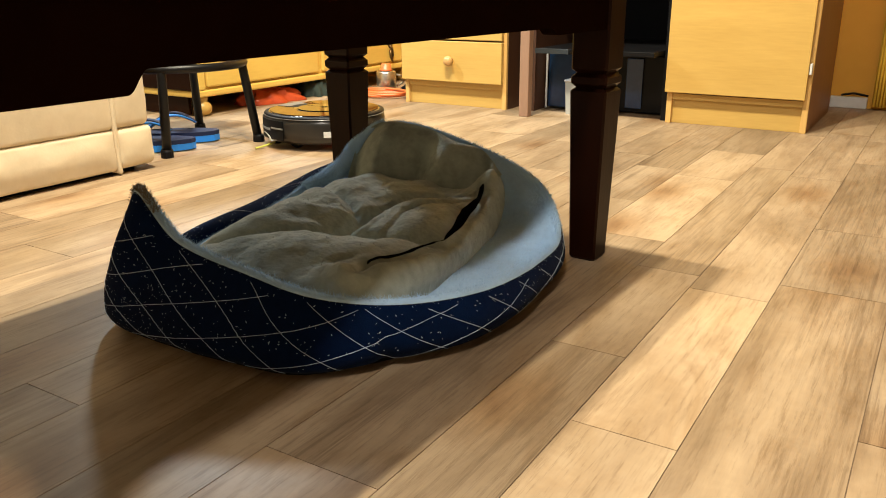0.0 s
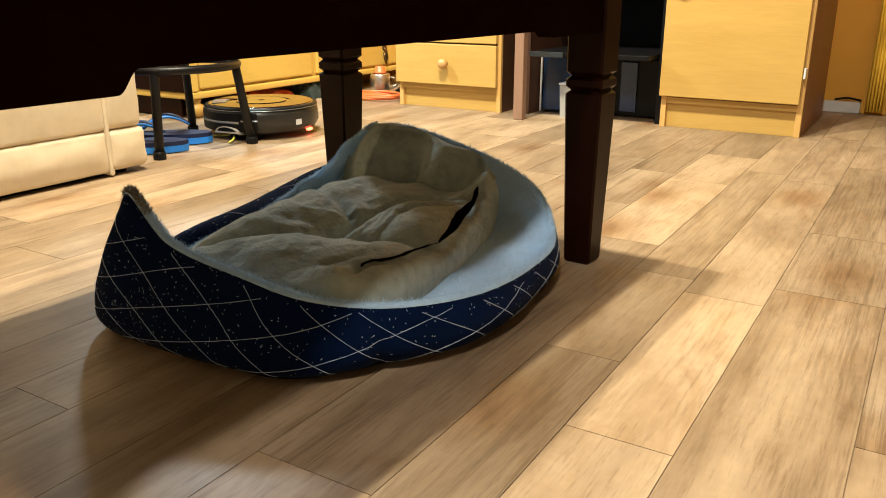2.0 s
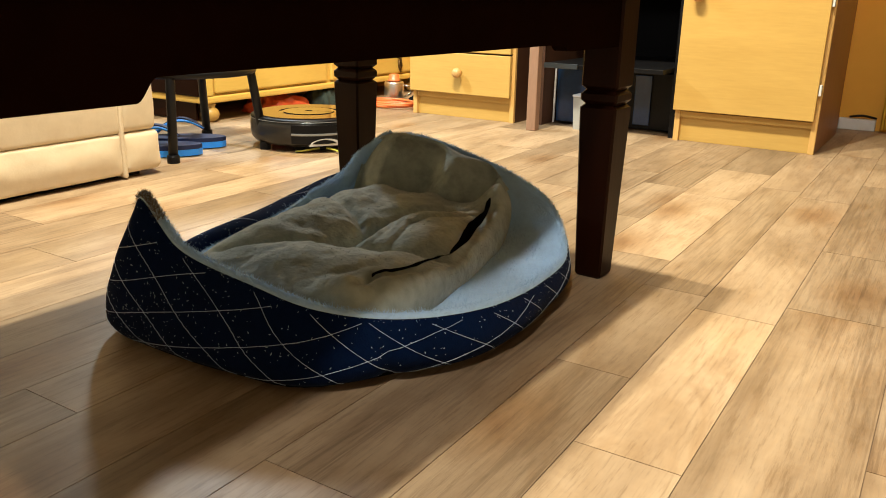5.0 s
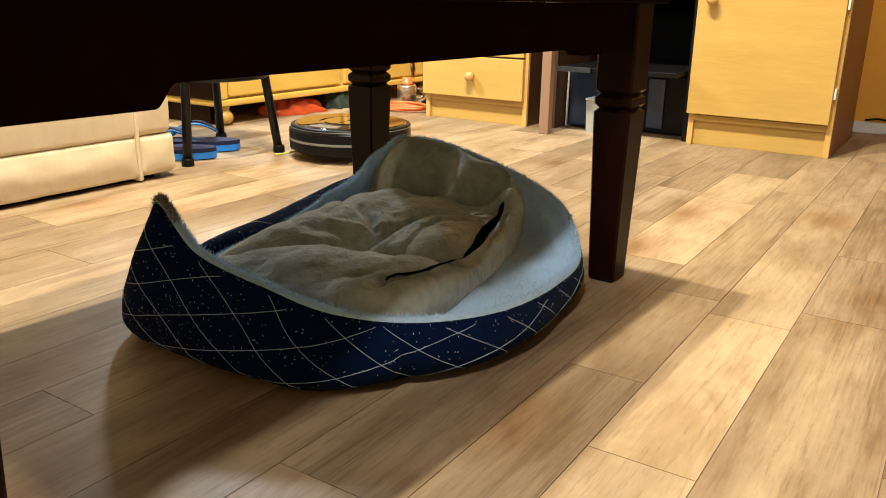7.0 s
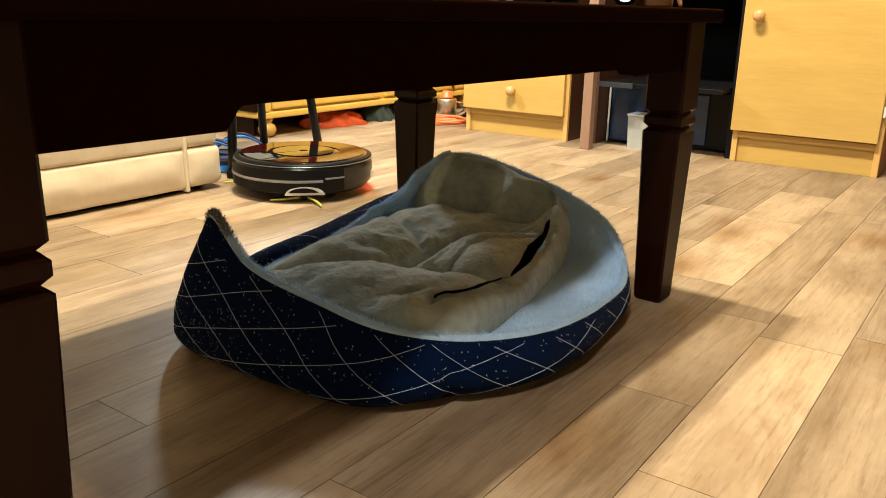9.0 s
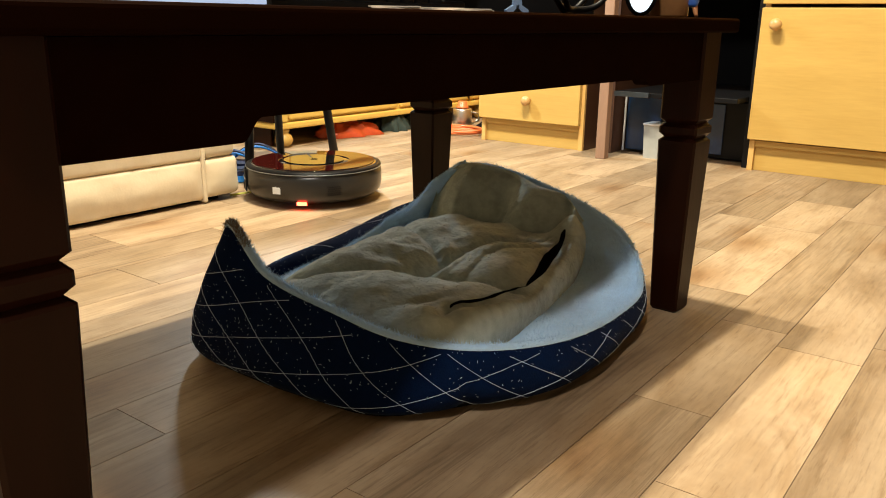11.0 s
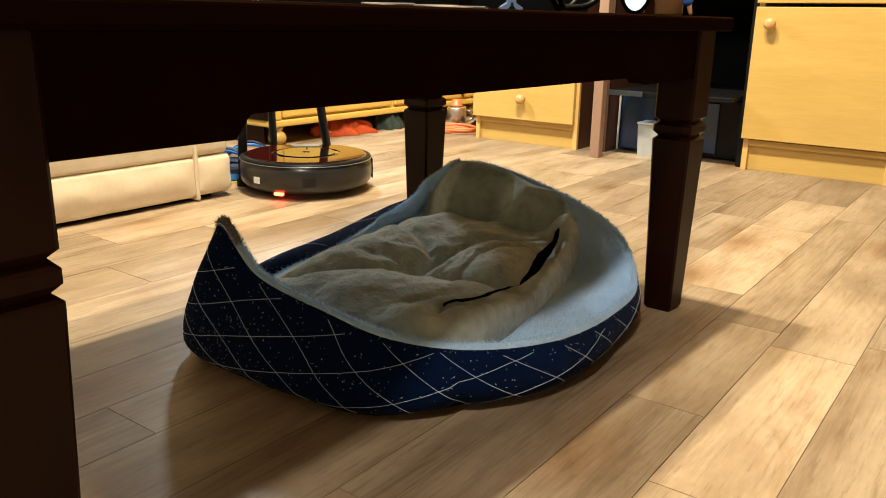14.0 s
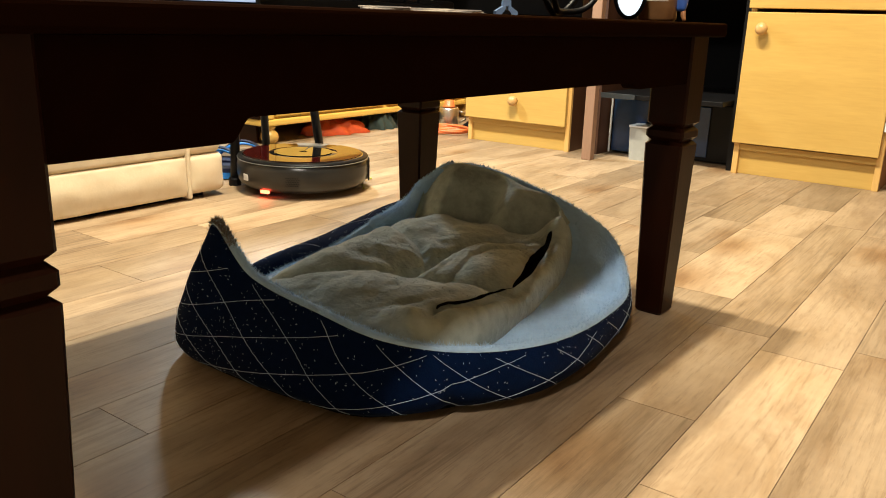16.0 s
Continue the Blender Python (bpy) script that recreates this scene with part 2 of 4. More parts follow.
SKINTONE = mat("orange_tan_plastic", (0.68, 0.30, 0.12), 0.5)
PAPER = mat("paper", (0.80, 0.72, 0.62), 0.7)
GREYBLUE = mat("pale_blue_plastic", (0.25, 0.38, 0.62), 0.4)


# ---- mesh helpers ----
def mesh_ob(name, bm, material, parent=None, smooth=False, label=""):
    me = bpy.data.meshes.new(name)
    bmesh.ops.recalc_face_normals(bm, faces=bm.faces[:])
    bm.to_mesh(me)
    bm.free()
    me.materials.append(material)
    if smooth:
        me.shade_smooth()
    ob = new(name, me)
    if parent:
        ob.parent = parent
    if label:
        ob["label"] = label
    return ob


def part(name, bm, material, parent, label="", smooth=False):
    return mesh_ob(name, bm, material, parent, smooth, label)


def empty(name, m, label, category, group="", kind=""):
    ob = new(name)
    ob.empty_display_size = 0.05
    ob.matrix_basis = m
    return tagged(ob, label, category, group, kind)


def box(x0, x1, y0, y1, z0, z1, bevel=0.002, seg=2):
    bm = bmesh.new()
    bmesh.ops.create_cube(bm, size=1, matrix=Matrix.Translation(((x0 + x1) / 2, (y0 + y1) / 2, (z0 + z1) / 2)) @ Matrix.Diagonal((x1 - x0, y1 - y0, z1 - z0, 1)))
    if bevel:
        bmesh.ops.bevel(bm, geom=bm.edges[:], offset=bevel, segments=seg, affect="EDGES", profile=0.5)
    return bm


def lathe(profile, n=32, centre=(0, 0)):
    """A turned form: rows of (radius, z)."""
    bm = bmesh.new()
    rings = []
    for r, z in profile:
        rings.append([bm.verts.new((centre[0] + r * math.cos(2 * math.pi * k / n), centre[1] + r * math.sin(2 * math.pi * k / n), z)) for k in range(n)])
    for a, b in zip(rings, rings[1:]):
        for k in range(n):
            bm.faces.new((a[k], a[(k + 1) % n], b[(k + 1) % n], b[k]))
    for ring in (rings[0], rings[-1]):
        if (ring[0].co - ring[n // 2].co).length > 1e-4:
            bm.faces.new(ring)
    bmesh.ops.remove_doubles(bm, verts=bm.verts[:], dist=1e-5)
    return bm


def tube(points, r, n=10, closed=False, bm=None, flat=1.0):
    """A round bar along points; r may be a list."""
    bm = bm or bmesh.new()
    pts = [Vector(p) for p in points]
    rings = []
    for i, p in enumerate(pts):
        a = pts[i - 1] if i or closed else p
        b = pts[(i + 1) % len(pts)] if i < len(pts) - 1 or closed else p
        d = (b - a).normalized()
        side = d.cross(Vector((0, 0, 1)))
        side = side.normalized() if side.length > 1e-3 else Vector((1, 0, 0))
        up = side.cross(d)
        rr = r[i] if isinstance(r, (list, tuple)) else r
        rings.append([bm.verts.new(p + rr * (math.cos(2 * math.pi * k / n) * side + flat * math.sin(2 * math.pi * k / n) * up)) for k in range(n)])
    pairs = list(zip(rings, rings[1:])) + ([(rings[-1], rings[0])] if closed else [])
    for a, b in pairs:
        for k in range(n):
            bm.faces.new((a[k], a[(k + 1) % n], b[(k + 1) % n], b[k]))
    if not closed:
        bm.faces.new(rings[0])
        bm.faces.new(rings[-1])
    return bm


def grid_mesh(P, close_u=False):
    """A sheet from a grid of points P[i][j]."""
    bm = bmesh.new()
    V = [[bm.verts.new(p) for p in row] for row in P]
    nu = len(V)
    for i in range(nu if close_u else nu - 1):
        for j in range(len(V[0]) - 1):
            bm.faces.new((V[i][j], V[(i + 1) % nu][j], V[(i + 1) % nu][j + 1], V[i][j + 1]))
    return bm


def extrude_outline(pts, lift):
    """A prism: outline points (3D, one plane) pushed by the vector lift."""
    bm = bmesh.new()
    a = [bm.verts.new(p) for p in pts]
    b = [bm.verts.new(Vector(p) + Vector(lift)) for p in pts]
    bm.faces.new(a)
    bm.faces.new(b[::-1])
    for k in range(len(a)):
        bm.faces.new((a[k], a[(k + 1) % len(a)], b[(k + 1) % len(a)], b[k]))
    return bm


def structure(name, bm, material, label="", smooth=False):
    return tagged(mesh_ob(name, bm, material, None, smooth), label, name.split("_")[0], kind="structure")


# ---- the room ----
X0, X1, Y0, Y1, ZC = -2.15, 1.9, -3.0, 2.25, 2.65
floor = structure("floor", box(X0, X1, Y0, Y1, -0.05, -0.0012, 0), JOINT, "wood-look plank floor in warm oak tones")
DX0, DX1, DZ = 0.235, 1.15, 2.06
structure("wall_north", box(X0 - 0.1, DX0, Y1, Y1 + 0.1, -0.05, ZC, 0), WALLP, "orange-yellow painted wall")
structure("wall_north_east", box(DX1, X1 + 0.1, Y1, Y1 + 0.1, -0.05, ZC, 0), WALLP, "orange-yellow painted wall")
structure("wall_lintel", box(DX0, DX1, Y1, Y1 + 0.1, DZ, ZC, 0), WALLP, "orange-yellow wall over the doorway")
# unseen hall added behind the doorway to close off the opening
structure("hall_floor", box(-0.5, 2.2, Y1 + 0.1, 4.6, -0.05, -0.002, 0), JOINT, "added unseen hall floor past the doorway, brown")
structure("hall_wall_west", box(-0.6, -0.5, Y1 + 0.1, 4.6, -0.05, ZC, 0), HALL_DARK, "added unseen hall wall, kept dark")
structure("hall_wall_east", box(2.2, 2.3, Y1 + 0.1, 4.6, -0.05, ZC, 0), HALL_DARK, "added unseen hall wall, kept dark")
structure("hall_wall_north", box(-0.6, 2.3, 4.6, 4.7, -0.05, ZC, 0), HALL_DARK, "added unseen hall wall, kept dark")
structure("hall_ceiling", box(-0.6, 2.3, Y1 + 0.1, 4.7, ZC, ZC + 0.1, 0), HALL_DARK, "added unseen hall ceiling, kept dark")
structure("wall_west", box(X0 - 0.1, X0, Y0, Y1, -0.05, ZC, 0), CREAM, "tan painted wall behind the sofa")
structure("wall_east", box(X1, X1 + 0.1, Y0, Y1, -0.05, ZC, 0), CREAM, "tan painted wall")
structure("wall_south", box(X0 - 0.1, X1 + 0.1, Y0 - 0.1, Y0, -0.05, ZC, 0), CREAM, "tan painted wall")
structure("ceiling", box(X0 - 0.1, X1 + 0.1, Y0 - 0.1, Y1 + 0.1, ZC, ZC + 0.1, 0), CEIL, "plain greyish ceiling")
structure("baseboard", box(0.02, 0.135, Y1 - 0.018, Y1, 0, 0.038, 0.003), WHITE, "white baseboard along the orange wall")


# ---- the table ----
TABLE = pose(-0.085, 0.315, 0, 0, 0, -2.8)
LONG, WIDE, TOPZ = 0.941, 0.484, 0.428


def table_leg():
    """A square leg: plain block, two grooves, then a taper to the foot."""
    bm = bmesh.new()
    rows = [(0.0, 0.0190), (0.004, 0.0215), (0.253, 0.0285), (0.2585, 0.0285), (0.2635, 0.0230), (0.2695, 0.0285), (0.2785, 0.0285), (0.2845, 0.0230), (0.290, 0.0285), (0.409, 0.0285)]
    rings = []
    for z, h in rows:
        c = 0.003
        rings.append([bm.verts.new((x, y, z)) for x, y in ((h - c, -h), (h, -h + c), (h, h - c), (h - c, h), (-h + c, h), (-h, h - c), (-h, -h + c), (-h + c, -h))])
    for a, b in zip(rings, rings[1:]):
        for k in range(8):
            bm.faces.new((a[k], a[(k + 1) % 8], b[(k + 1) % 8], b[k]))
    bm.faces.new(rings[0])
    bm.faces.new(rings[-1])
    return bm


def apron(length, lift, e0, e1):
    """A board with a drop at each end that curves up into a raised middle; in the xz plane."""
    zt, zb = 0.4085, 0.355

    def end(e, zl):
        pts = [(0, zt), (0, zl)]
        for k in range(11):
            u = k / 10
            pts.append((e - 0.010 + 0.018 * u, zl + (zb - zl) * (0.5 - 0.5 * math.cos(math.pi * u))))
        return pts

    pts = end(e0, 0.339) + [(length - x, z) for x, z in end(e1, 0.346)[::-1]]
    return extrude_outline([(x, 0, z) for x, z in pts], (0, lift, 0))


def build_table():
    t = empty("coffee_table", TABLE, "dark-stained wooden coffee table with grooved tapered legs", "table")
    h = 0.0285
    for x, y in ((0, 0), (-WIDE, 0), (0, -LONG), (-WIDE, -LONG)):
        leg = part("leg", table_leg(), DARKWOOD, t)
        leg.location = (x, y, 0)
    for x in (0.005, -WIDE - 0.025):
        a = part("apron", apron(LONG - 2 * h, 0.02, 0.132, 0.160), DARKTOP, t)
        a.matrix_basis = pose(x + 0.02, -LONG + h, 0, 0, 0, 90)
    for y in (0.005, -LONG - 0.025):
        a = part("apron", apron(WIDE - 2 * h, 0.02, 0.09, 0.09), DARKWOOD, t)
        a.matrix_basis = pose(-WIDE + h, y, 0)
    top = box(-WIDE - 0.052, 0.052, -LONG - 0.030, 0.030, 0.4095, TOPZ, 0.004, 3)
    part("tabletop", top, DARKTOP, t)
    return t


build_table()


# ---- the pet bed ----
# round the bed, from the tall front corner: foot x, y and rim x, y, z
BED = [(-.478, -.256, -.447, -.226, .174), (-.380, -.264, -.377, -.229, .125), (-.285, -.258, -.270, -.224, .103), (-.188, -.236, -.187, -.209, .087),
       (-.118, -.138, -.118, -.148, .073), (-.076, -.046, -.070, -.042, .064), (-.078, .100, -.066, .098, .057), (-.116, .240, -.086, .213, .064),
       (-.200, .345, -.165, .305, .110), (-.340, .375, -.300, .322, .155), (-.500, .380, -.449, .300, .180), (-.622, .300, -.530, .238, .110),
       (-.650, .160, -.545, .090, .062), (-.640, .020, -.585, -.010, .028), (-.580, -.130, -.555, -.125, .018), (-.512, -.212, -.474, -.212, .062)]
BED_C = Vector((-0.34, 0.06, 0))


def ring_at(s):
    """Foot and rim of the bed's wall at s in 0..1 round it (a closed smooth curve)."""
    n = len(BED)
    f = (s % 1.0) * n
    i, u = int(f), f - int(f)
    p = [np.array(BED[(i + k) % n]) for k in (-1, 0, 1, 2)]
    q = 0.5 * (2 * p[1] + (p[2] - p[0]) * u + (2 * p[0] - 5 * p[1] + 4 * p[2] - p[3]) * u * u + (3 * p[1] - p[0] - 3 * p[2] + p[3]) * u ** 3)
    return Vector((q[0], q[1], 0.0)), Vector((q[2], q[3], q[4]))


def wall_out(s):
    a, b = ring_at(s - 0.004)[0], ring_at(s + 0.004)[0]
    d = (b - a).normalized()
    return Vector((d.y, -d.x, 0))


def bed_wall(s, v, off=0.0):
    """A point of the navy outer wall: v from the floor to the rim."""
    foot, rim = ring_at(s)
    out = wall_out(s)
    p = foot.lerp(rim, v)
    p.z = 0.003 + (rim.z - 0.003) * v
    belly = 0.016 * math.sin(math.pi * min(1.0, v ** 0.75)) - 0.010 * max(0, 0.12 - v) / 0.12
    wob = 0.0035 * math.sin(math.pi * v) * noise.noise(Vector((s * 26, v * 2.2, 0.3))) + 0.005 * (1 - v) * noise.noise(Vector((s * 15, 1.7, v)))
    notch = -0.010 * math.exp(-((s - 0.236) / 0.006) ** 2) * (1 - v)
    roll = smooth(0.64, 0.70, s % 1.0) * smooth(0.90, 0.84, s % 1.0)
    p.z += roll * 0.026 * math.sin(math.pi * v ** 1.4)
    return p + out * (belly + wob + notch + off)


def smooth(a, b, x):
    u = min(1.0, max(0.0, (x - a) / (b - a)))
    return u * u * (3 - 2 * u)


def liner_point(s, w):
    """The plush inside: over the rim, down the wall and across the floor of the bed; w from the rim to the middle."""
    foot, rim = ring_at(s)
    out = wall_out(s)
    if w < 0.12:
        a = (w / 0.12) * math.pi
        return rim + out * 0.0055 * math.cos(a) - out * 0.0058 + Vector((0, 0, 0.005 * math.sin(a)))
    u = (w - 0.12) / 0.88
    base = Vector((rim.x, rim.y, 0)) - out * 0.0113
    p = base.lerp(BED_C, u)
    z0 = rim.z - 0.002
    zf = 0.052 + 0.010 * noise.noise(Vector((p.x * 9, p.y * 9, 2)))
    k = smooth(0.0, 0.34 if 0.4 < s % 1.0 < 0.7 else 0.15, u)
    z = z0 + (zf - z0) * k + 0.004 * noise.noise(Vector((p.x * 25, p.y * 25, 5))) * smooth(0, 0.1, u)
    return Vector((p.x, p.y, z))


# outline of the loose pad in plan, from the front corner round by the open side, the back and the far side
PAD = [(-.168, -.180), (-.143, -.148), (-.138, -.100), (-.142, -.040), (-.155, .050), (-.174, .150), (-.196, .235), (-.222, .305), (-.300, .315), (-.400, .290), (-.470, .210),
       (-.510, .100), (-.530, -.010), (-.525, -.100), (-.490, -.165), (-.430, -.208), (-.370, -.212), (-.300, -.210), (-.240, -.204), (-.200, -.193)]
PAD_C = Vector((-0.320, 0.035, 0))
SLIT_LINE = [(-.184, -.119), (-.167, -.063), (-.159, .012), (-.168, .065), (-.188, .122), (-.229, .236)]


def along(pts, f):
    """A smooth open curve through plan points, f in 0..1."""
    n = len(pts) - 1
    i = min(int(f * n), n - 1)
    u = f * n - i
    q = [np.array(pts[min(max(i + d, 0), n)]) for d in (-1, 0, 1, 2)]
    return 0.5 * (2 * q[1] + (q[2] - q[0]) * u + (2 * q[0] - 5 * q[1] + 4 * q[2] - q[3]) * u * u + (3 * q[1] - q[0] - 3 * q[2] + q[3]) * u ** 3)


def pad_edge(s):
    n = len(PAD)
    f = (s % 1.0) * n
    i, u = int(f), f - int(f)
    q = [np.array(PAD[(i + k) % n]) for k in (-1, 0, 1, 2)]
    p = 0.5 * (2 * q[1] + (q[2] - q[0]) * u + (2 * q[0] - 5 * q[1] + 4 * q[2] - q[3]) * u * u + (3 * q[1] - q[0] - 3 * q[2] + q[3]) * u ** 3)
    return Vector((p[0], p[1], 0))


def pad_point(s, w):
    """The loose taupe pad: w from its lower edge over the rounded side to the middle."""
    e = pad_edge(s)
    d = (PAD_C - e).normalized()
    if w < 0.3:
        t = w / 0.3 * math.pi / 2
        p = e + d * 0.020 * (1 - math.cos(t)) - d * 0.004 * math.sin(2 * t)
        lift = math.sin(t)
    else:
        p = (e + d * 0.020).lerp(PAD_C, (w - 0.3) / 0.7)
        lift = 1.0
    top = pad_top(p.x, p.y)
    return Vector((p.x, p.y, 0.050 + (top - 0.050) * (0.72 * lift + 0.28 * smooth(0.0, 0.62, w))))


def near(x, y, pts):
    """Distance to a broken line, and how far along it."""
    best, where = 9.0, 0.0
    for k in range(len(pts) - 1):
        (x0, y0), (x1, y1) = pts[k], pts[k + 1]
        dx, dy = x1 - x0, y1 - y0
        t = max(0.0, min(1.0, ((x - x0) * dx + (y - y0) * dy) / (dx * dx + dy * dy)))
        d = math.hypot(x - x0 - t * dx, y - y0 - t * dy)
        if d < best:
            best, where = d, (k + t) / (len(pts) - 1)
    return best, where


def groove(x, y, pts, width, depth):
    """A valley with a narrow bottom that fades out at its ends."""
    d, t = near(x, y, pts)
    return -depth * math.exp(-(d / width) ** 1.3) * (0.25 + 0.75 * math.sin(math.pi * min(1.0, max(0.0, t))) ** 0.5)


def mound(x, y, x0, y0, rx, ry, turn, h):
    c, s = math.cos(radians(turn)), math.sin(radians(turn))
    u, v = (x - x0) * c + (y - y0) * s, (y - y0) * c - (x - x0) * s
    return h * math.exp(-(u / rx) ** 2 - (v / ry) ** 2)


def pad_top(x, y):
    """Height of the crumpled pad: four soft lobes that meet at a pinched node, wrinkles and a rolled edge past the slit."""
    wx = x + 0.009 * noise.noise(Vector((x * 13, y * 13, 3)))
    wy = y + 0.009 * noise.noise(Vector((x * 13, y * 13, 8)))
    h = 0.097 - 0.050 * smooth(-0.41, -0.53, x + 0.05 * smooth(0.05, 0.20, y)) + 0.005 * noise.noise(Vector((wx * 9, wy * 9, 1)))
    h += 0.0055 * noise.noise(Vector((wx * 26, wy * 22, 4))) + 0.0024 * noise.noise(Vector((wx * 70, wy * 60, 9)))
    h += mound(wx, wy, -0.285, -0.115, 0.105, 0.060, 10, 0.020) + mound(wx, wy, -0.395, 0.020, 0.060, 0.125, 8, 0.026)
    h += mound(wx, wy, -0.225, 0.085, 0.050, 0.085, 12, 0.018) + mound(wx, wy, -0.345, 0.190, 0.070, 0.060, 0, 0.016)
    h += mound(wx, wy, -0.430, 0.175, 0.060, 0.075, 0, 0.016)
    h += mound(wx, wy, -0.186, -0.162, 0.022, 0.018, 0, 0.016) + mound(wx, wy, -0.232, 0.268, 0.026, 0.036, 20, 0.044)
    h += groove(wx, wy, [(-.47, -.16), (-.37, -.11), (-.33, -.065), (-.305, -.016)], 0.015, 0.024)
    h += groove(wx, wy, [(-.31, -.03), (-.305, .03), (-.309, .088), (-.295, .135), (-.26, .20)], 0.013, 0.031)
    h += groove(wx, wy, [(-.31, -.022), (-.235, -.014), (-.193, .002), (-.165, .01)], 0.010, 0.016)
    h += groove(wx, wy, [(-.43, .10), (-.36, .07), (-.31, .02)], 0.013, 0.018)
    for k, (a, b) in enumerate(((-0.250, 0.002), (-0.262, 0.010), (-0.276, 0.012))):
        line = [(a, -.02 + 0.01 * k), (a - 0.012, .060), (a + 0.004, .145), (a + 0.022, .23)]
        h -= groove(wx, wy, line, 0.007, 0.0085 - 0.0010 * k)
        h += groove(wx, wy, [(p[0] + 0.010, p[1] + 0.004) for p in line], 0.005, 0.0060)
    h += groove(wx, wy, [(-.24, -.16), (-.215, -.12), (-.20, -.09)], 0.008, 0.005) + groove(wx, wy, [(-.185, -.165), (-.180, -.145), (-.184, -.119)], 0.008, 0.010)
    d, t = near(x, y, SLIT_LINE)
    h -= 0.006 * math.exp(-(d / 0.008) ** 2)
    roll = [(p[0] + 0.021, p[1] - 0.006) for p in SLIT_LINE]
    h += 0.008 * math.exp(-(near(x, y, roll)[0] / 0.015) ** 2)
    return h


def on_mesh(ob, count, seed, keep=None):
    """Random points and normals on an object's mesh, even by area."""
    me = ob.data
    me.calc_loop_triangles()
    co = np.empty(len(me.vertices) * 3)
    me.vertices.foreach_get("co", co)
    vn = np.array([v.normal[:] for v in me.vertices])
    co = co.reshape(-1, 3)
    tri = np.array([t.vertices[:] for t in me.loop_triangles])
    a, b, c = co[tri[:, 0]], co[tri[:, 1]], co[tri[:, 2]]
    area = np.linalg.norm(np.cross(b - a, c - a), axis=1)
    rng = np.random.RandomState(seed)
    pick = rng.choice(len(tri), count, p=area / area.sum())
    u, v = rng.rand(count, 1), rng.rand(count, 1)
    over = (u + v) > 1
    u, v = np.where(over, 1 - u, u), np.where(over, 1 - v, v)
    P = a[pick] + u * (b - a)[pick] + v * (c - a)[pick]
    N = vn[tri[pick, 0]]
    if keep is not None:
        k = keep(P, rng)
        P, N = P[k], N[k]
    return P, N


def hair(name, P, N, parent, material, length, width, seed, lean=0.6, label="", comb=(0, 0, 0)):
    """Short pile: one thin blade at each point."""
    rng = np.random.RandomState(seed)
    k = len(P)
    d = N + rng.normal(0, lean, (k, 3)) + np.array(comb)
    d /= np.linalg.norm(d, axis=1)[:, None]
    side = np.cross(d, rng.normal(0, 1, (k, 3)))
    side /= np.linalg.norm(side, axis=1)[:, None] + 1e-9
    L = length * rng.uniform(0.5, 1.25, (k, 1))
    W = width * rng.uniform(0.6, 1.2, (k, 1))
    P = P - N * 0.0008
    verts = np.concatenate([P - side * W, P + side * W, P + d * L]).tolist()
    faces = [(i, i + k, i + 2 * k) for i in range(k)]
    me = bpy.data.meshes.new(name)
    me.from_pydata(verts, [], faces)
    me.materials.append(material)
    ob = new(name, me)
    ob.parent = parent
    return tagged(ob, label, kind="stuff")


def flecks(name, P, N, parent, material, size, seed, label):
    """Bits of lint lying on a surface."""
    rng = np.random.RandomState(seed)
    k = len(P)
    d = np.cross(N, rng.normal(0, 1, (k, 3)))
    d /= np.linalg.norm(d, axis=1)[:, None] + 1e-9
    e = np.cross(N, d)
    L = size * rng.uniform(0.4, 1.0, (k, 1)) ** 2 * 1.6
    W = size * rng.uniform(0.25, 0.5, (k, 1))
    Q = P + N * 0.0007
    verts = np.concatenate([Q - d * L, Q + e * W, Q + d * L, Q - e * W]).tolist()
    me = bpy.data.meshes.new(name)
    me.from_pydata(verts, [], [(i, i + k, i + 2 * k, i + 3 * k) for i in range(k)])
    me.materials.append(material)
    ob = new(name, me)
    ob.parent = parent
    return tagged(ob, label, kind="stuff")


def stitch_lines():
    """Two families of straight quilting seams, laid out on the unrolled wall."""
    n = 480
    arc = [0.0]
    for i in range(n):
        arc.append(arc[-1] + (ring_at((i + 1) / n)[0] - ring_at(i / n)[0]).length)
    total = arc[-1]
    S = np.array(arc)

    def s_of(u):
        return float(np.interp(u % total, S, np.arange(n + 1) / n))

    lines = []
    for slope, pitch in ((-0.68, 0.064), (0.22, 0.185)):
        count = round(total / pitch)
        for k in range(count):
            u0 = k * total / count + 0.02
            run = []
            for z in np.linspace(0.004, 0.20, 60):
                u = u0 + z / slope
                s = s_of(u)
                top = ring_at(s)[1].z - 0.004
                if z > top:
                    if len(run) > 3:
                        lines.append(run)
                    run = []
                    continue
                run.append(bed_wall(s, z / (top + 0.004), 0.0006 + 0.0004 * math.sin(z * 900)))
            if len(run) > 3:
                lines.append(run)
    return lines


def surface_strip(pts, width, lift, steps=48):
    """A ribbon lying on the pad along plan points, pointed at its ends."""
    mid = [along(pts, k / steps) for k in range(steps + 1)]
    rows = []
    for k, c in enumerate(mid):
        d = mid[min(k + 1, steps)] - mid[max(k - 1, 0)]
        d /= np.linalg.norm(d)
        nn = np.array((-d[1], d[0]))
        w = width * (0.12 + 0.88 * math.sin(math.pi * k / steps) ** 0.6)
        row = []
        for j in range(-3, 4):
            x, y = c + nn * w * j / 3
            row.append(Vector((x, y, pad_top(x, y) + lift)))
        rows.append(row)
    return grid_mesh(rows)


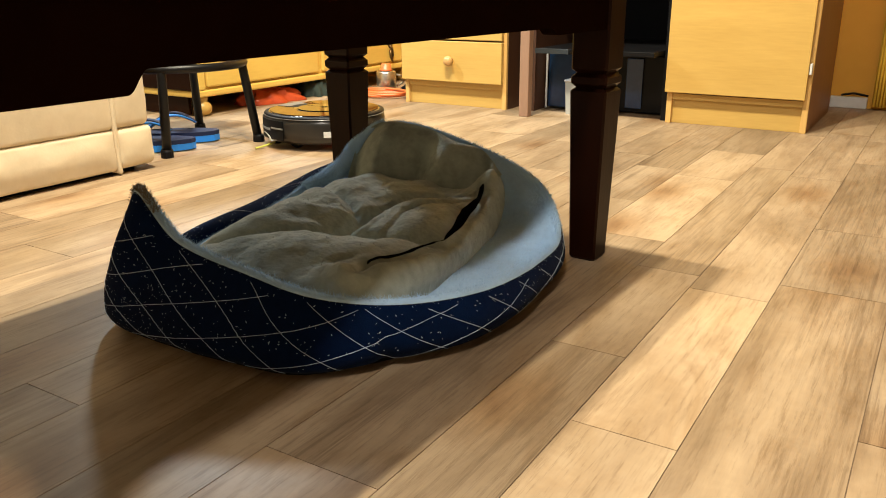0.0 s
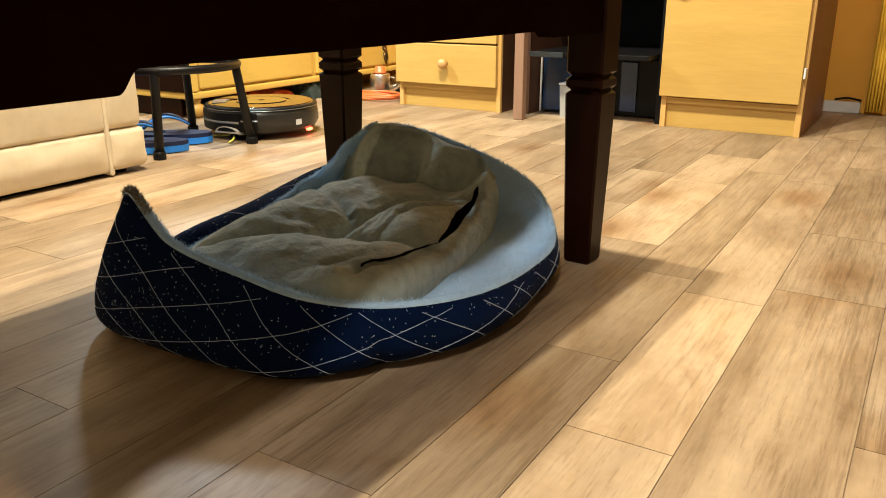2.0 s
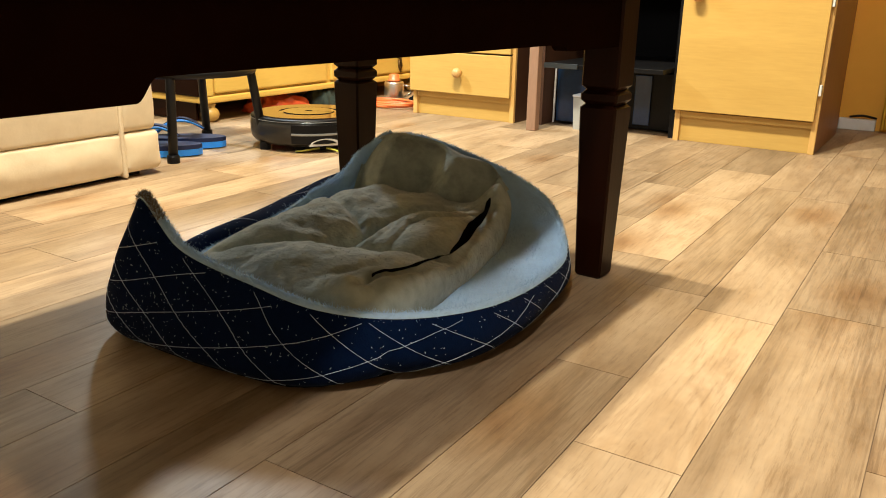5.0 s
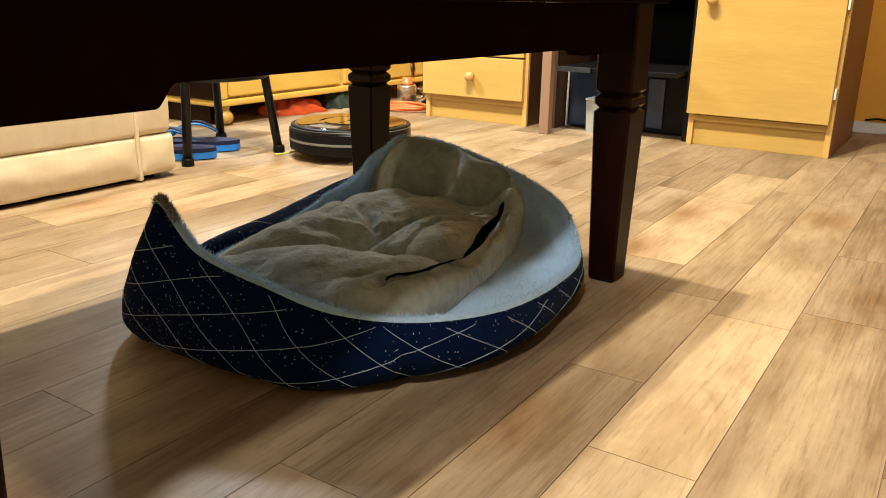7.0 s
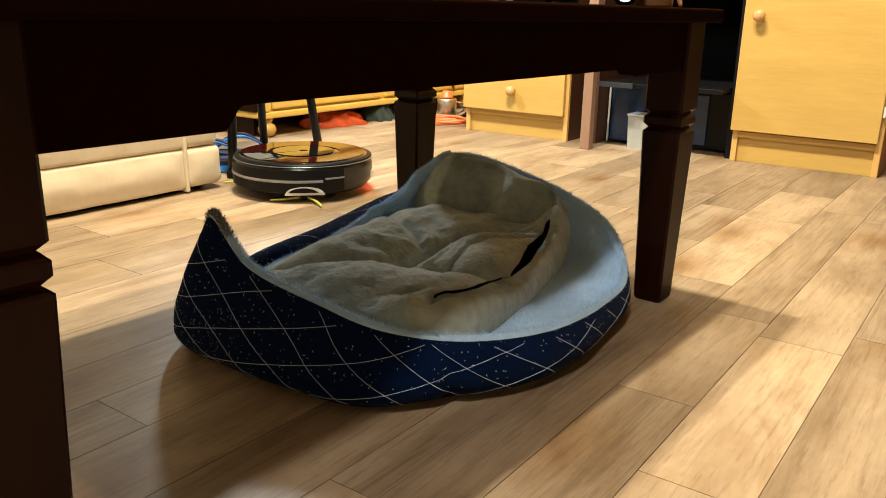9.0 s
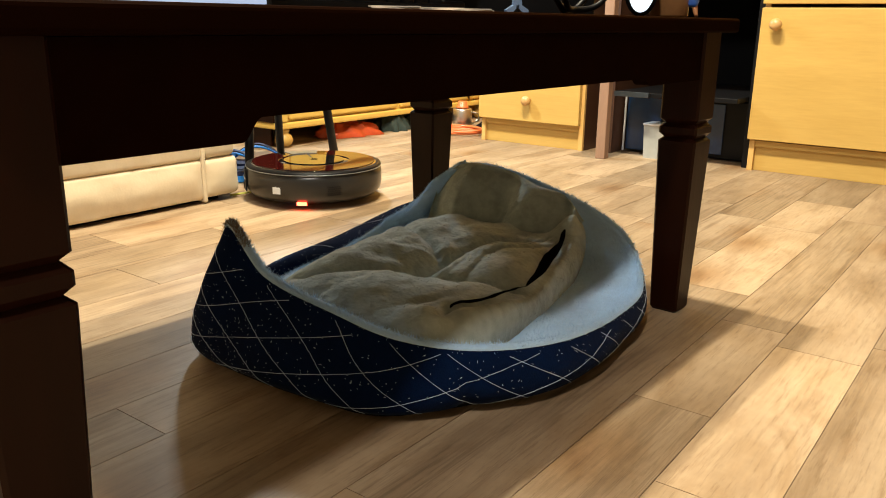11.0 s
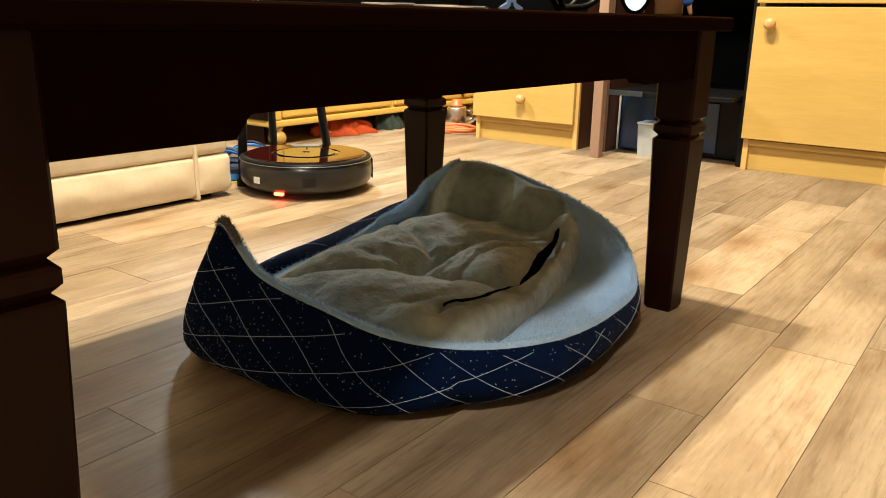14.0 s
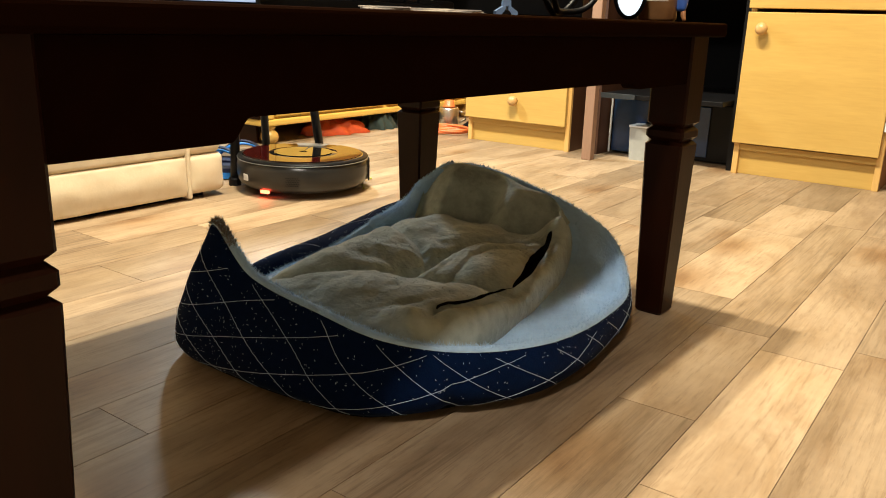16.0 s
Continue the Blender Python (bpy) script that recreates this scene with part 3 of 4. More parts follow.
def build_bed():
    bed = empty("pet_bed", Matrix.Identity(4), "collapsed navy quilted pet bed with grey plush lining", "pet bed")
    NS, NV = 240, 22
    wall = part("outer_wall", grid_mesh([[bed_wall(i / NS, j / NV) for j in range(NV + 1)] for i in range(NS)], True), NAVY, bed, "navy quilted fabric wall flecked with lint", True)
    lining = part("lining", grid_mesh([[liner_point(i / NS, 0.96 * (j / 44) ** 1.25) for j in range(45)] for i in range(NS)], True), LINER, bed, "pale grey-blue plush lining", True)
    part("base", extrude_outline([ring_at(i / 80)[0] - wall_out(i / 80) * 0.012 + Vector((0, 0, 0.001)) for i in range(80)], (0, 0, 0.02)), BLACKCLOTH, bed, "black fabric base")
    pad = part("pad", grid_mesh([[pad_point(i / 230, 0.9995 * j / 72) for j in range(73)] for i in range(230)], True), TAUPE, bed, "crumpled taupe plush pad", True)
    # taupe cloth of the pad drawn up the back wall, with soft upright folds
    rows = []
    for i in range(61):
        row = []
        for j in range(25):
            s = 0.520 + (0.107 + 0.085 * j / 24) * i / 60
            w0 = 0.012 + 0.15 * smooth(0.566, 0.514, s)
            w = w0 + (0.42 - w0) * j / 24
            p = liner_point(s, w)
            env = math.sin(math.pi * (0.08 + 0.92 * j / 24))
            foldv = 0.012 * math.sin(i * 0.26 + j * 0.16 + 1.5 * math.sin(j * 0.16)) * env + 0.018 * noise.noise(Vector((i * 0.11 + j * 0.05, j * 0.13, 6))) * env
            row.append(p - wall_out(s) * (0.021 + foldv) + Vector((0, 0, 0.003)))
        rows.append(row)
    back = part("back_drape", grid_mesh(rows), TAUPE, bed, "taupe plush drawn up the back", True)
    fold = [liner_point(0.626 + 0.094 * k / 24, 0.10 + 0.02 * math.sin(k * 0.5)) - wall_out(0.626 + 0.094 * k / 24) * (0.006 + 0.014 * math.sin(math.pi * k / 24)) + Vector((0, 0, 0.001 - 0.010 * math.sin(math.pi * k / 24))) for k in range(25)]
    roll = part("rolled_edge", tube(fold, [0.005 + 0.0085 * math.sin(math.pi * (0.08 + 0.86 * k / 24)) ** 0.8 + 0.0012 * math.sin(k * 0.9) for k in range(25)], 16), LINER, bed, "pale plush edge folded over", True)
    P, N = on_mesh(roll, 14000, 12)
    hair("plush_nap", P, N, roll, LINER, 0.005, 0.0004, 13, 0.5)
    for line in stitch_lines():
        part("stitching", tube(line, 0.00034, 4), THREAD, wall, "white quilting thread")
    # two black ribbons on the pad paint the slit's dark inside
    part("slit", surface_strip(SLIT_LINE[:3], 0.0062, 0.0042), SLIT, pad, "black strip painted as the shade inside the open slit")
    part("slit", surface_strip(SLIT_LINE[2:], 0.0085, 0.0042), SLIT, pad, "black strip painted as the shade inside the open slit")
    P, N = on_mesh(lining, 60000, 1, lambda P, r: P[:, 2] > 0.02)
    N = np.where(N[:, 2:3] < -0.2, -N, N)
    hair("plush_nap", P, N, lining, LINER, 0.0052, 0.0004, 2, 0.4)
    rim = [(liner_point(k / 4000, 0.02 + 0.08 * ((k * 7) % 11) / 11), Vector((0, 0, 0.7)) + wall_out(k / 4000) * (((k * 13) % 17) / 17 - 0.4)) for k in range(4000)]
    hair("fringe", np.array([p[:] for p, _ in rim]), np.array([q.normalized()[:] for _, q in rim]), lining, LINER, 0.0075, 0.0005, 9, 0.5, "shaggy plush edge")
    tip = [p for p in rim if p[0].z > 0.155 and p[0].y < 0] * 6
    hair("tuft", np.array([p[:] for p, _ in tip]), np.array([q.normalized()[:] for _, q in tip]), lining, TUFT, 0.0075, 0.0005, 10, 0.6, "brown tuft on the raised corner")
    def clear_of_slit(P, r):
        dense = np.array([along(SLIT_LINE, k / 90) for k in range(91)])
        return np.linalg.norm(P[:, None, :2] - dense[None], axis=2).min(1) > 0.0095

    P, N = on_mesh(pad, 5000, 3, clear_of_slit)
    N = np.where(N[:, 2:3] < -0.2, -N, N)
    hair("plush_nap", P, N, pad, TAUPE, 0.0042, 0.00035, 4, 0.35, "", (0.5, -0.2, -0.1))
    P, N = on_mesh(back, 3500, 5)
    N = np.where((N @ np.array([0.5, -0.8, 0.3]))[:, None] < 0, -N, N)
    hair("plush_nap", P, N, back, TAUPE, 0.004, 0.00035, 6, 0.35, "", (0, 0, -0.4))

    def low_front(P, r):
        return r.rand(len(P)) < np.clip(0.16 + 0.9 * np.exp(-((P[:, 0] + 0.46) / 0.10) ** 2) * np.clip(1.2 - P[:, 2] / 0.12, 0.1, 1) * (P[:, 1] < 0), 0, 1)

    P, N = on_mesh(wall, 7500, 7, low_front)
    flecks("lint", P, N, wall, LINT, 0.0012, 8, "specks of pale lint")
    return bed


build_bed()


# ---- sofa ----
def cushion_box(x0, x1, y0, y1, z0, z1, r=0.02, puff=0.012):
    """A padded block, long in y: rounded edges all round, a swollen front and a slightly wavy cloth."""
    hx, hz, cx, cz = (x1 - x0) / 2, (z1 - z0) / 2, (x0 + x1) / 2, (z0 + z1) / 2
    r = min(r, hz * 0.9, hx * 0.9, (y1 - y0) * 0.45)
    ys = [y0 + r * (1 - math.cos(math.pi / 2 * k / 5)) for k in range(6)]
    inner = max(2, int((y1 - y0 - 2 * r) / 0.012))
    ys += [y0 + r + (y1 - y0 - 2 * r) * k / inner for k in range(1, inner)]
    ys += [y1 - r * (1 - math.cos(math.pi / 2 * k / 5)) for k in range(5, -1, -1)]
    rows = []
    for y in ys:
        e = max(0.0, r - min(y - y0, y1 - y))
        inset = r - math.sqrt(max(0.0, r * r - e * e))
        rr = max(1e-4, r - inset)
        row = []
        for qx, qz, a0 in ((1, -1, -90), (1, 1, 0), (-1, 1, 90), (-1, -1, 180)):
            ox, oz = qx * (hx - r), qz * (hz - r)
            for k in range(6):
                a = radians(a0 + 18 * k)
                row.append(Vector((cx + ox + rr * math.cos(a), y, cz + oz + rr * math.sin(a))))
            if qx == 1 and qz == -1:
                for k in range(1, 8):
                    u = -1 + k / 4
                    end = min(1.0, min(y - y0, y1 - y) / (2 * r))
                    row.append(Vector((cx + hx - inset + puff * (1 - u * u) * end, y, cz + u * (hz - r))))
        row.append(row[0].copy())
        rows.append([p + Vector((0.0022 * noise.noise(Vector((p.y * 17, p.z * 23, x1))) + 0.0015 * noise.noise(p * 45), 0, 0)) for p in row])
    bm = grid_mesh(rows)
    bmesh.ops.remove_doubles(bm, verts=bm.verts[:], dist=1e-5)
    bmesh.ops.holes_fill(bm, edges=bm.edges[:], sides=0)
    return bm


def build_sofa():
    s = empty("sofa", pose(-1.2, 0, 0), "beige suede sofa with padded front", "sofa")
    part("lower_panel", cushion_box(-0.75, -0.001, -1.55, 0.300, 0.010, 0.1035, 0.010, 0.006), SUEDE, s, "", True)
    part("upper_panel", cushion_box(-0.75, -0.001, -1.55, 0.300, 0.1035, 0.30, 0.010, 0.006), SUEDE, s, "", True)
    part("seam_flap", cushion_box(-0.30, 0.004, 0.296, 0.306, 0.004, 0.300, 0.0045, 0.0), SUEDE, s, "stitched vertical seam", True)
    part("arm_lower", cushion_box(-0.75, 0.002, 0.302, 0.403, 0.012, 0.1035, 0.016, 0.005), SUEDE, s, "", True)
    part("arm_upper", cushion_box(-0.75, 0.000, 0.302, 0.398, 0.1035, 0.46, 0.016, 0.005), SUEDE, s, "", True)
    part("seat_cushion", cushion_box(-0.75, 0.0, -1.53, 0.29, 0.305, 0.43, 0.03, 0.015), SUEDE, s, "", True)
    part("backrest", cushion_box(-0.90, -0.70, -1.55, 0.39, 0.02, 0.80, 0.04, 0.02), SUEDE, s, "", True)
    # black colour paints the dark gap between sofa and floor
    part("base", box(-0.74, -0.03, -1.52, 0.36, 0.0, 0.03, 0.002), BLACKCLOTH, s, "recessed base, black in place of the gap's shade")


build_sofa()


# ---- stool ----
def build_stool():
    c = Vector((-1.386, 0.648, 0))
    s = empty("stool", pose(*c), "black tubular metal stool with a foot ring", "stool")
    for k in range(4):
        a = math.radians(-53.5 + 90 * k)
        d = Vector((math.cos(a), math.sin(a), 0))
        r0 = 0.198
        leg = part("leg", tube([d * r0, d * (r0 - 0.030) + Vector((0, 0, 0.21)), d * (r0 - 0.075) + Vector((0, 0, 0.46))], 0.0118, 12), BLACKMETAL, s, "", True)
        foot = part("rubber_foot", lathe([(0.0, 0), (0.0155, 0), (0.0155, 0.016), (0.0135, 0.02)], 14), BLACK, leg)
        foot.location = d * r0
    part("foot_ring", tube([(0.172 * math.cos(2 * math.pi * k / 48), 0.172 * math.sin(2 * math.pi * k / 48), 0.212) for k in range(48)], 0.0105, 10, True), BLACKMETAL, s, "", True)
    part("seat", lathe([(0.0, 0.455), (0.15, 0.455), (0.165, 0.465), (0.165, 0.49), (0.15, 0.505), (0.0, 0.51)], 40), BLACKCLOTH, s, "", True)


build_stool()


# ---- flip-flops ----
def sandal(m):
    s = empty("flip_flop", m, "navy rubber flip-flop with bright blue sole edge", "flip-flop", "pair of flip-flops beside the sofa")
    L = 0.27

    def half(t):
        return 0.047 * (math.sin(math.pi * min(1, max(0, t)) ** 0.9) ** 0.45) * (0.80 + 0.28 * smooth(0.3, 0.8, t))

    ys = [k / 30 for k in range(31)]
    out = [((t - 0.5) * L, half(t), 0) for t in ys] + [((t - 0.5) * L, -half(t), 0) for t in ys[::-1][1:-1]]
    part("sole_edge", extrude_outline([(x, y * 1.03, 0.003) for x, y, z in out], (0, 0, 0.016)), BLUERUB, s, "bright blue sole edge")
    part("footbed", extrude_outline([(x, y * 0.985, 0.0192) for x, y, z in out], (0, 0, 0.011)), NAVYRUB, s)
    for sg in (1, -1):
        pts = []
        for k in range(13):
            u = k / 12
            pts.append((0.075 - 0.135 * u, sg * 0.046 * u ** 0.7, 0.032 + 0.044 * math.sin(math.pi * (0.15 + 0.85 * u))))
        part("strap", tube(pts, [0.0065 + 0.0085 * k / 12 for k in range(13)], 10, False, None, 0.35), NAVYRUB if sg > 0 else BLUERUB, s, "", True)
    return s


SANDAL = sandal(pose(-1.395, 0.515, 0, 0, 0, 42))
copy_thing(SANDAL, pose(-1.435, 0.635, 0, 0, 0, 40))


# ---- cabinets ----
def knob(r=0.017):
    return lathe([(0.0, 0.0), (r * 0.55, 0.0), (r * 0.5, r * 0.6), (r * 0.95, r * 1.0), (r, r * 1.35), (r * 0.8, r * 1.8), (r * 0.35, r * 2.02), (0.0, r * 2.05)], 24)


def build_cabinet(x0, x1, yf, depth, height, fronts, side_r, label, plinth):
    """A carcass with overlay fronts; fronts are (z0, z1, knob x or None, knob z, name)."""
    c = empty("cabinet", pose(x0, yf, 0), label, "cabinet")
    w, t = x1 - x0, 0.016
    part("side_panel", box(0, t, 0, depth, 0, height, 0.0012), PINEV, c)
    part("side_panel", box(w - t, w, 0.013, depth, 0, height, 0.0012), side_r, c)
    part("edge_strip", box(w - t, w, 0, 0.0125, 0, height, 0.0012), PINEV, c)
    part("plinth", box(t, w - t, 0.012, 0.028, 0, plinth - 0.012, 0.001), PINE, c)
    part("bottom_panel", box(t, w - t, 0.002, depth, plinth - 0.014, plinth + 0.004, 0.001), PINE, c)
    part("top_panel", box(-0.006, w + 0.006, -0.022, depth, height, height + 0.02, 0.003), PINE, c)
    part("back_panel", box(t, w - t, depth - 0.008, depth - 0.002, 0.02, height - 0.002, 0), PINEV, c)
    for z0, z1, kx, kz, name in fronts:
        f = part(name, box(-0.003, w - 0.010, -0.0185, -0.0015, z0, z1, 0.0025, 3), PINE, c)
        if kx is not None:
            k = part("knob", knob(0.0172), KNOBW, f, "turned wooden knob", True)
            k.matrix_basis = pose(kx, -0.018, kz, 90, 0, 0)
    return c


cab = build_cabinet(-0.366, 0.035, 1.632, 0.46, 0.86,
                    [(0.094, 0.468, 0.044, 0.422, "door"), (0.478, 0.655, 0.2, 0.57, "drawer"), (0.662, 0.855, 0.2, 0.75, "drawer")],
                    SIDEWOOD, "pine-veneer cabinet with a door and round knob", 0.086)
for z in (0.165, 0.40):
    part("hinge", box(0.3925, 0.3985, -0.016, -0.0005, z, z + 0.03, 0.001), WHITEPL, cab, "white door hinge")
# right side panel: its shade is put into the colour
build_cabinet(-1.318, -0.907, 1.612, 0.46, 0.74,
              [(0.084, 0.222, 0.205, 0.157, "drawer"), (0.227, 0.40, 0.205, 0.31, "drawer"), (0.405, 0.735, 0.205, 0.57, "drawer")],
              DEEPW_AND_SHADE, "pine-veneer drawer cabinet with round wooden knobs", 0.078)


# ---- yellow dresser on ball feet ----
def build_dresser():
    d = empty("low_dresser", pose(-1.69, 0.97, 0), "low yellow lacquered dresser on turned ball feet", "dresser")
    L, D, H = 1.24, 0.42, 0.275
    part("body", box(-D, -0.012, 0, L, 0.066, H, 0.004), YELLOW, d)
    part("base_moulding", box(-D, 0.006, -0.008, L, 0.062, 0.084, 0.006, 3), YELLOW, d)
    part("top", box(-D - 0.01, 0.012, -0.014, L, H + 0.001, H + 0.022, 0.005, 3), YELLOW, d)
    for y0, y1 in ((0.045, 0.60), (0.625, L - 0.03)):
        f = part("drawer", box(-0.0115, 0.004, y0, y1, 0.092, H - 0.012, 0.006, 3), YELLOW, d)
    part("end_panel", box(-D, -0.016, -0.012, -0.001, 0.085, H, 0.002), DARKWOOD, d, "dark brown end panel")
    part("end_skirt", box(-D, -0.05, 0.004, 0.016, 0.004, 0.0615, 0.001), DARKWOOD, d, "dark brown skirt")
    part("pilaster", box(-0.0115, 0.006, 0.004, 0.036, 0.0845, H - 0.002, 0.006, 3), YELLOW, d)
    h = part("handle", tube([(0.004, 1.058, 0.165), (0.014, 1.066, 0.150), (0.014, 1.072, 0.120), (0.014, 1.066, 0.098), (0.012, 1.058, 0.118), (0.012, 1.056, 0.145)], 0.0055, 8), BRASS, d, "aged brass drop handle", True)
    part("handle_plate", lathe([(0, 0), (0.015, 0), (0.013, 0.004), (0, 0.006)], 20), BRASS, d, "brass handle plate", True).matrix_basis = pose(0.004, 1.065, 0.165, 0, 90, 0)
    for x, y in ((-0.02, 0.035), (-0.02, L - 0.04), (-D + 0.04, 0.035), (-D + 0.04, L - 0.04)):
        b = part("ball_foot", lathe([(0, 0), (0.012, 0), (0.026, 0.010), (0.031, 0.024), (0.027, 0.038), (0.016, 0.047), (0.018, 0.052), (0.021, 0.057), (0.018, 0.063), (0, 0.063)], 24), PINE, d, "turned wooden ball foot", True)
        b.location = (x, y, 0)


build_dresser()


# ---- things by the dresser ----
def blob_cloth(name, cx, cy, rx, ry, h, rz, material, label, category, seed, amp=0.35):
    """A crumpled soft heap."""
    P = []
    for i in range(48):
        a = 2 * math.pi * i / 48
        row = []
        for j in range(17):
            w = j / 16 * 0.99
            ang = w * math.pi / 2
            r = math.cos(ang) ** 0.8
            k = 1 + amp * noise.noise(Vector((math.cos(a) * 2.2, math.sin(a) * 2.2, seed + w * 1.5)))
            fold = 1 + 0.12 * math.sin(a * 9 + seed + w * 5)
            row.append(Vector((rx * r * k * fold * math.cos(a), ry * r * k * fold * math.sin(a), max(0.001, h * math.sin(ang) ** 0.8 * (1 + amp * noise.noise(Vector((r * math.cos(a) * 3, r * math.sin(a) * 3, seed * 3))))))))
        P.append(row)
    ob = mesh_ob(name, grid_mesh(P, True), material, None, True)
    ob.matrix_basis = pose(cx, cy, 0, 0, 0, rz)
    return tagged(ob, label, category)


blob_cloth("bag", -1.755, 1.36, 0.075, 0.13, 0.048, -8, REDBAG, "crumpled red-orange bag under the dresser", "bag", 1.0)
blob_cloth("cloth", -1.74, 1.60, 0.07, 0.075, 0.058, 20, GREENCL, "crumpled dark green cloth under the dresser", "cloth", 4.0)
blob_cloth("cloth", -1.73, 1.75, 0.06, 0.07, 0.05, 60, GREENCL, "crumpled dark green cloth under the dresser", "cloth", 7.0)


def build_pot():
    p = empty("steel_jug", pose(-1.558, 1.825, 0), "polished steel jug with an orange lid on the floor", "jug")
    part("body", lathe([(0, 0), (0.036, 0), (0.039, 0.004), (0.039, 0.074), (0.036, 0.080), (0.033, 0.080), (0.035, 0.074), (0.035, 0.01), (0, 0.008)], 32), STEEL, p, "", True)
    part("lid", lathe([(0, 0.080), (0.024, 0.080), (0.025, 0.086), (0.020, 0.090), (0.019, 0.106), (0.016, 0.109), (0, 0.109)], 28), ORANGE, p, "orange plastic lid", True)
    part("handle", tube([(0.036, 0.018, 0.066), (0.058, 0.030, 0.062), (0.060, 0.031, 0.035), (0.037, 0.019, 0.020)], 0.0045, 8), STEEL, p, "", True)


build_pot()


def build_cable(name, centre, r, turns, material, label, tilt=0.0, rad=0.005):
    pts = []
    for k in range(turns * 30):
        a = 2 * math.pi * k / 30
        w = 1 + 0.1 * math.sin(k * 0.37)
        pts.append((centre[0] + r * w * math.cos(a) * 1.3, centre[1] + r * w * math.sin(a), rad + 0.0035 * k / 30 * 1.6))
    return tagged(mesh_ob(name, tube(pts, rad, 6), material, None, True), label, "cable")


build_cable("cable", (-1.47, 1.70), 0.075, 3, ORANGE, "coiled orange cable on the floor")
blob_cloth("plastic_bag", -1.44, 1.86, 0.05, 0.06, 0.035, 0, BLACKCLOTH, "crumpled black bag on the floor", "bag", 9.0)


# ---- desk with shelf, computer and bins ----
def build_desk():
    d = empty("desk", pose(-0.86, 1.52, 0), "dark desk with a brown wooden post and low shelf", "desk")
    part("post", box(0.052, 0.084, -0.008, 0.022, 0, 0.72, 0.002), POSTW, d, "bare brown wooden post")
    part("side_panel", box(0.030, 0.046, 0.12, 0.60, 0, 0.72, 0.001), DEEPW_AND_SHADE, d)
    part("side_panel", box(0.470, 0.486, 0.14, 0.60, 0, 0.72, 0.001), BLACK, d)
    part("shelf", box(0.086, 0.468, 0.04, 0.60, 0.198, 0.213, 0.002), BLACK, d, "black low shelf")
    part("shelf_edge", box(0.086, 0.20, 0.028, 0.0385, 0.198, 0.214, 0.001), GREYBOX, d, "grey shelf edge")
    part("back_panel", box(0.048, 0.468, 0.62, 0.632, 0, 0.72, 0.001), BLACKCLOTH, d)
    part("desktop", box(0.0, 0.49, -0.02, 0.64, 0.722, 0.745, 0.003), MAUVE, d)


build_desk()
box_l = empty("computer_tower", pose(-0.80, 1.70, 0), "grey metal computer tower under the desk", "computer")
part("case", box(0.0, 0.13, 0.02, 0.40, 0.006, 0.19, 0.004), GREYBOX, box_l)
part("front_panel", box(0.004, 0.126, 0.008, 0.0195, 0.010, 0.186, 0.004), BLUEBOX, box_l, "blue-black front panel")
part("edge_strip", box(-0.0065, -0.0005, 0.008, 0.014, 0.004, 0.19, 0.001), WHITEPL, box_l, "white edge strip")
box_r = empty("computer_tower", pose(-0.565, 1.745, 0), "black computer tower with glossy blue-tinted front", "computer")
part("case", box(0.0, 0.165, 0.0, 0.40, 0.004, 0.188, 0.004), BLACK, box_r)
part("front_panel", box(0.030, 0.085, -0.007, -0.001, 0.018, 0.178, 0.002), BLUEBOX, box_r, "glossy blue-tinted panel")
bin_ob = empty("bin", pose(-0.665, 1.66, 0), "pale grey plastic bin under the desk", "bin")
part("body", extrude_outline([(-0.030, -0.03, 0), (0.030, -0.03, 0), (0.034, -0.034, 0.105), (-0.034, -0.034, 0.105)], (0, 0.07, 0)), PALEBOX, bin_ob)
part("rim", box(-0.037, 0.037, -0.037, 0.043, 0.1055, 0.112, 0.002), WHITEPL, bin_ob)
tagged(mesh_ob("cable", tube([(-0.56 + 0.012 * math.sin(k * 0.8), 1.60 + 0.016 * k, 0.218 + 0.006 * math.sin(k * 1.1)) for k in range(10)], 0.004, 6), MAUVE, None, True), "brown cable lying on the black shelf", "cable")

# ---- the corner past the cabinet ----
P = []
for i in range(41):
    x = 0.150 + 0.055 * i / 40
    y = Y1 - 0.035 + 0.012 * math.sin(i * 0.9)
    P.append([Vector((x, y, 0.012 + 2.1 * j / 10)) for j in range(11)])
cur = mesh_ob("curtain", grid_mesh(P), CURTAIN, None, True)
cur.modifiers.new("thickness", "SOLIDIFY").thickness = 0.003
tagged(cur, "hanging yellow curtain beside the doorway", "curtain")
structure("door_frame", box(0.222, 0.262, Y1 - 0.012, Y1 + 0.11, 0, DZ, 0.003), MAUVE, "mauve-brown wooden door frame")
structure("door_frame_side", box(DX1 - 0.028, DX1 + 0.012, Y1 - 0.012, Y1 + 0.11, 0, DZ, 0.003), MAUVE, "mauve-brown wooden door frame")
structure("door_frame_head", box(0.263, DX1 - 0.029, Y1 - 0.012, Y1 + 0.11, DZ - 0.04, DZ, 0.003), MAUVE, "mauve-brown wooden door frame")
tagged(mesh_ob("cable", tube([(0.055 + 0.008 * k, Y1 - 0.022 - 0.004 * math.sin(k), 0.044 + 0.006 * math.sin(k * 0.32)) for k in range(11)], 0.004, 6), BLACK, None, True), "black cable lying along the baseboard", "cable")


# ---- things on the table ----
def arc_band_simple(r0, r1, z0, z1, a0, a1, n=16):
    bm = bmesh.new()
    rows = []
    for k in range(n + 1):
        a = math.radians(a0 + (a1 - a0) * k / n)
        rows.append([bm.verts.new((r * math.cos(a), r * math.sin(a), z)) for r, z in ((r0, z0), (r1, z0), (r1, z1), (r0, z1))])
    for a, b in zip(rows, rows[1:]):
        for j in range(4):
            bm.faces.new((a[j], a[(j + 1) % 4], b[(j + 1) % 4], b[j]))
    return bm


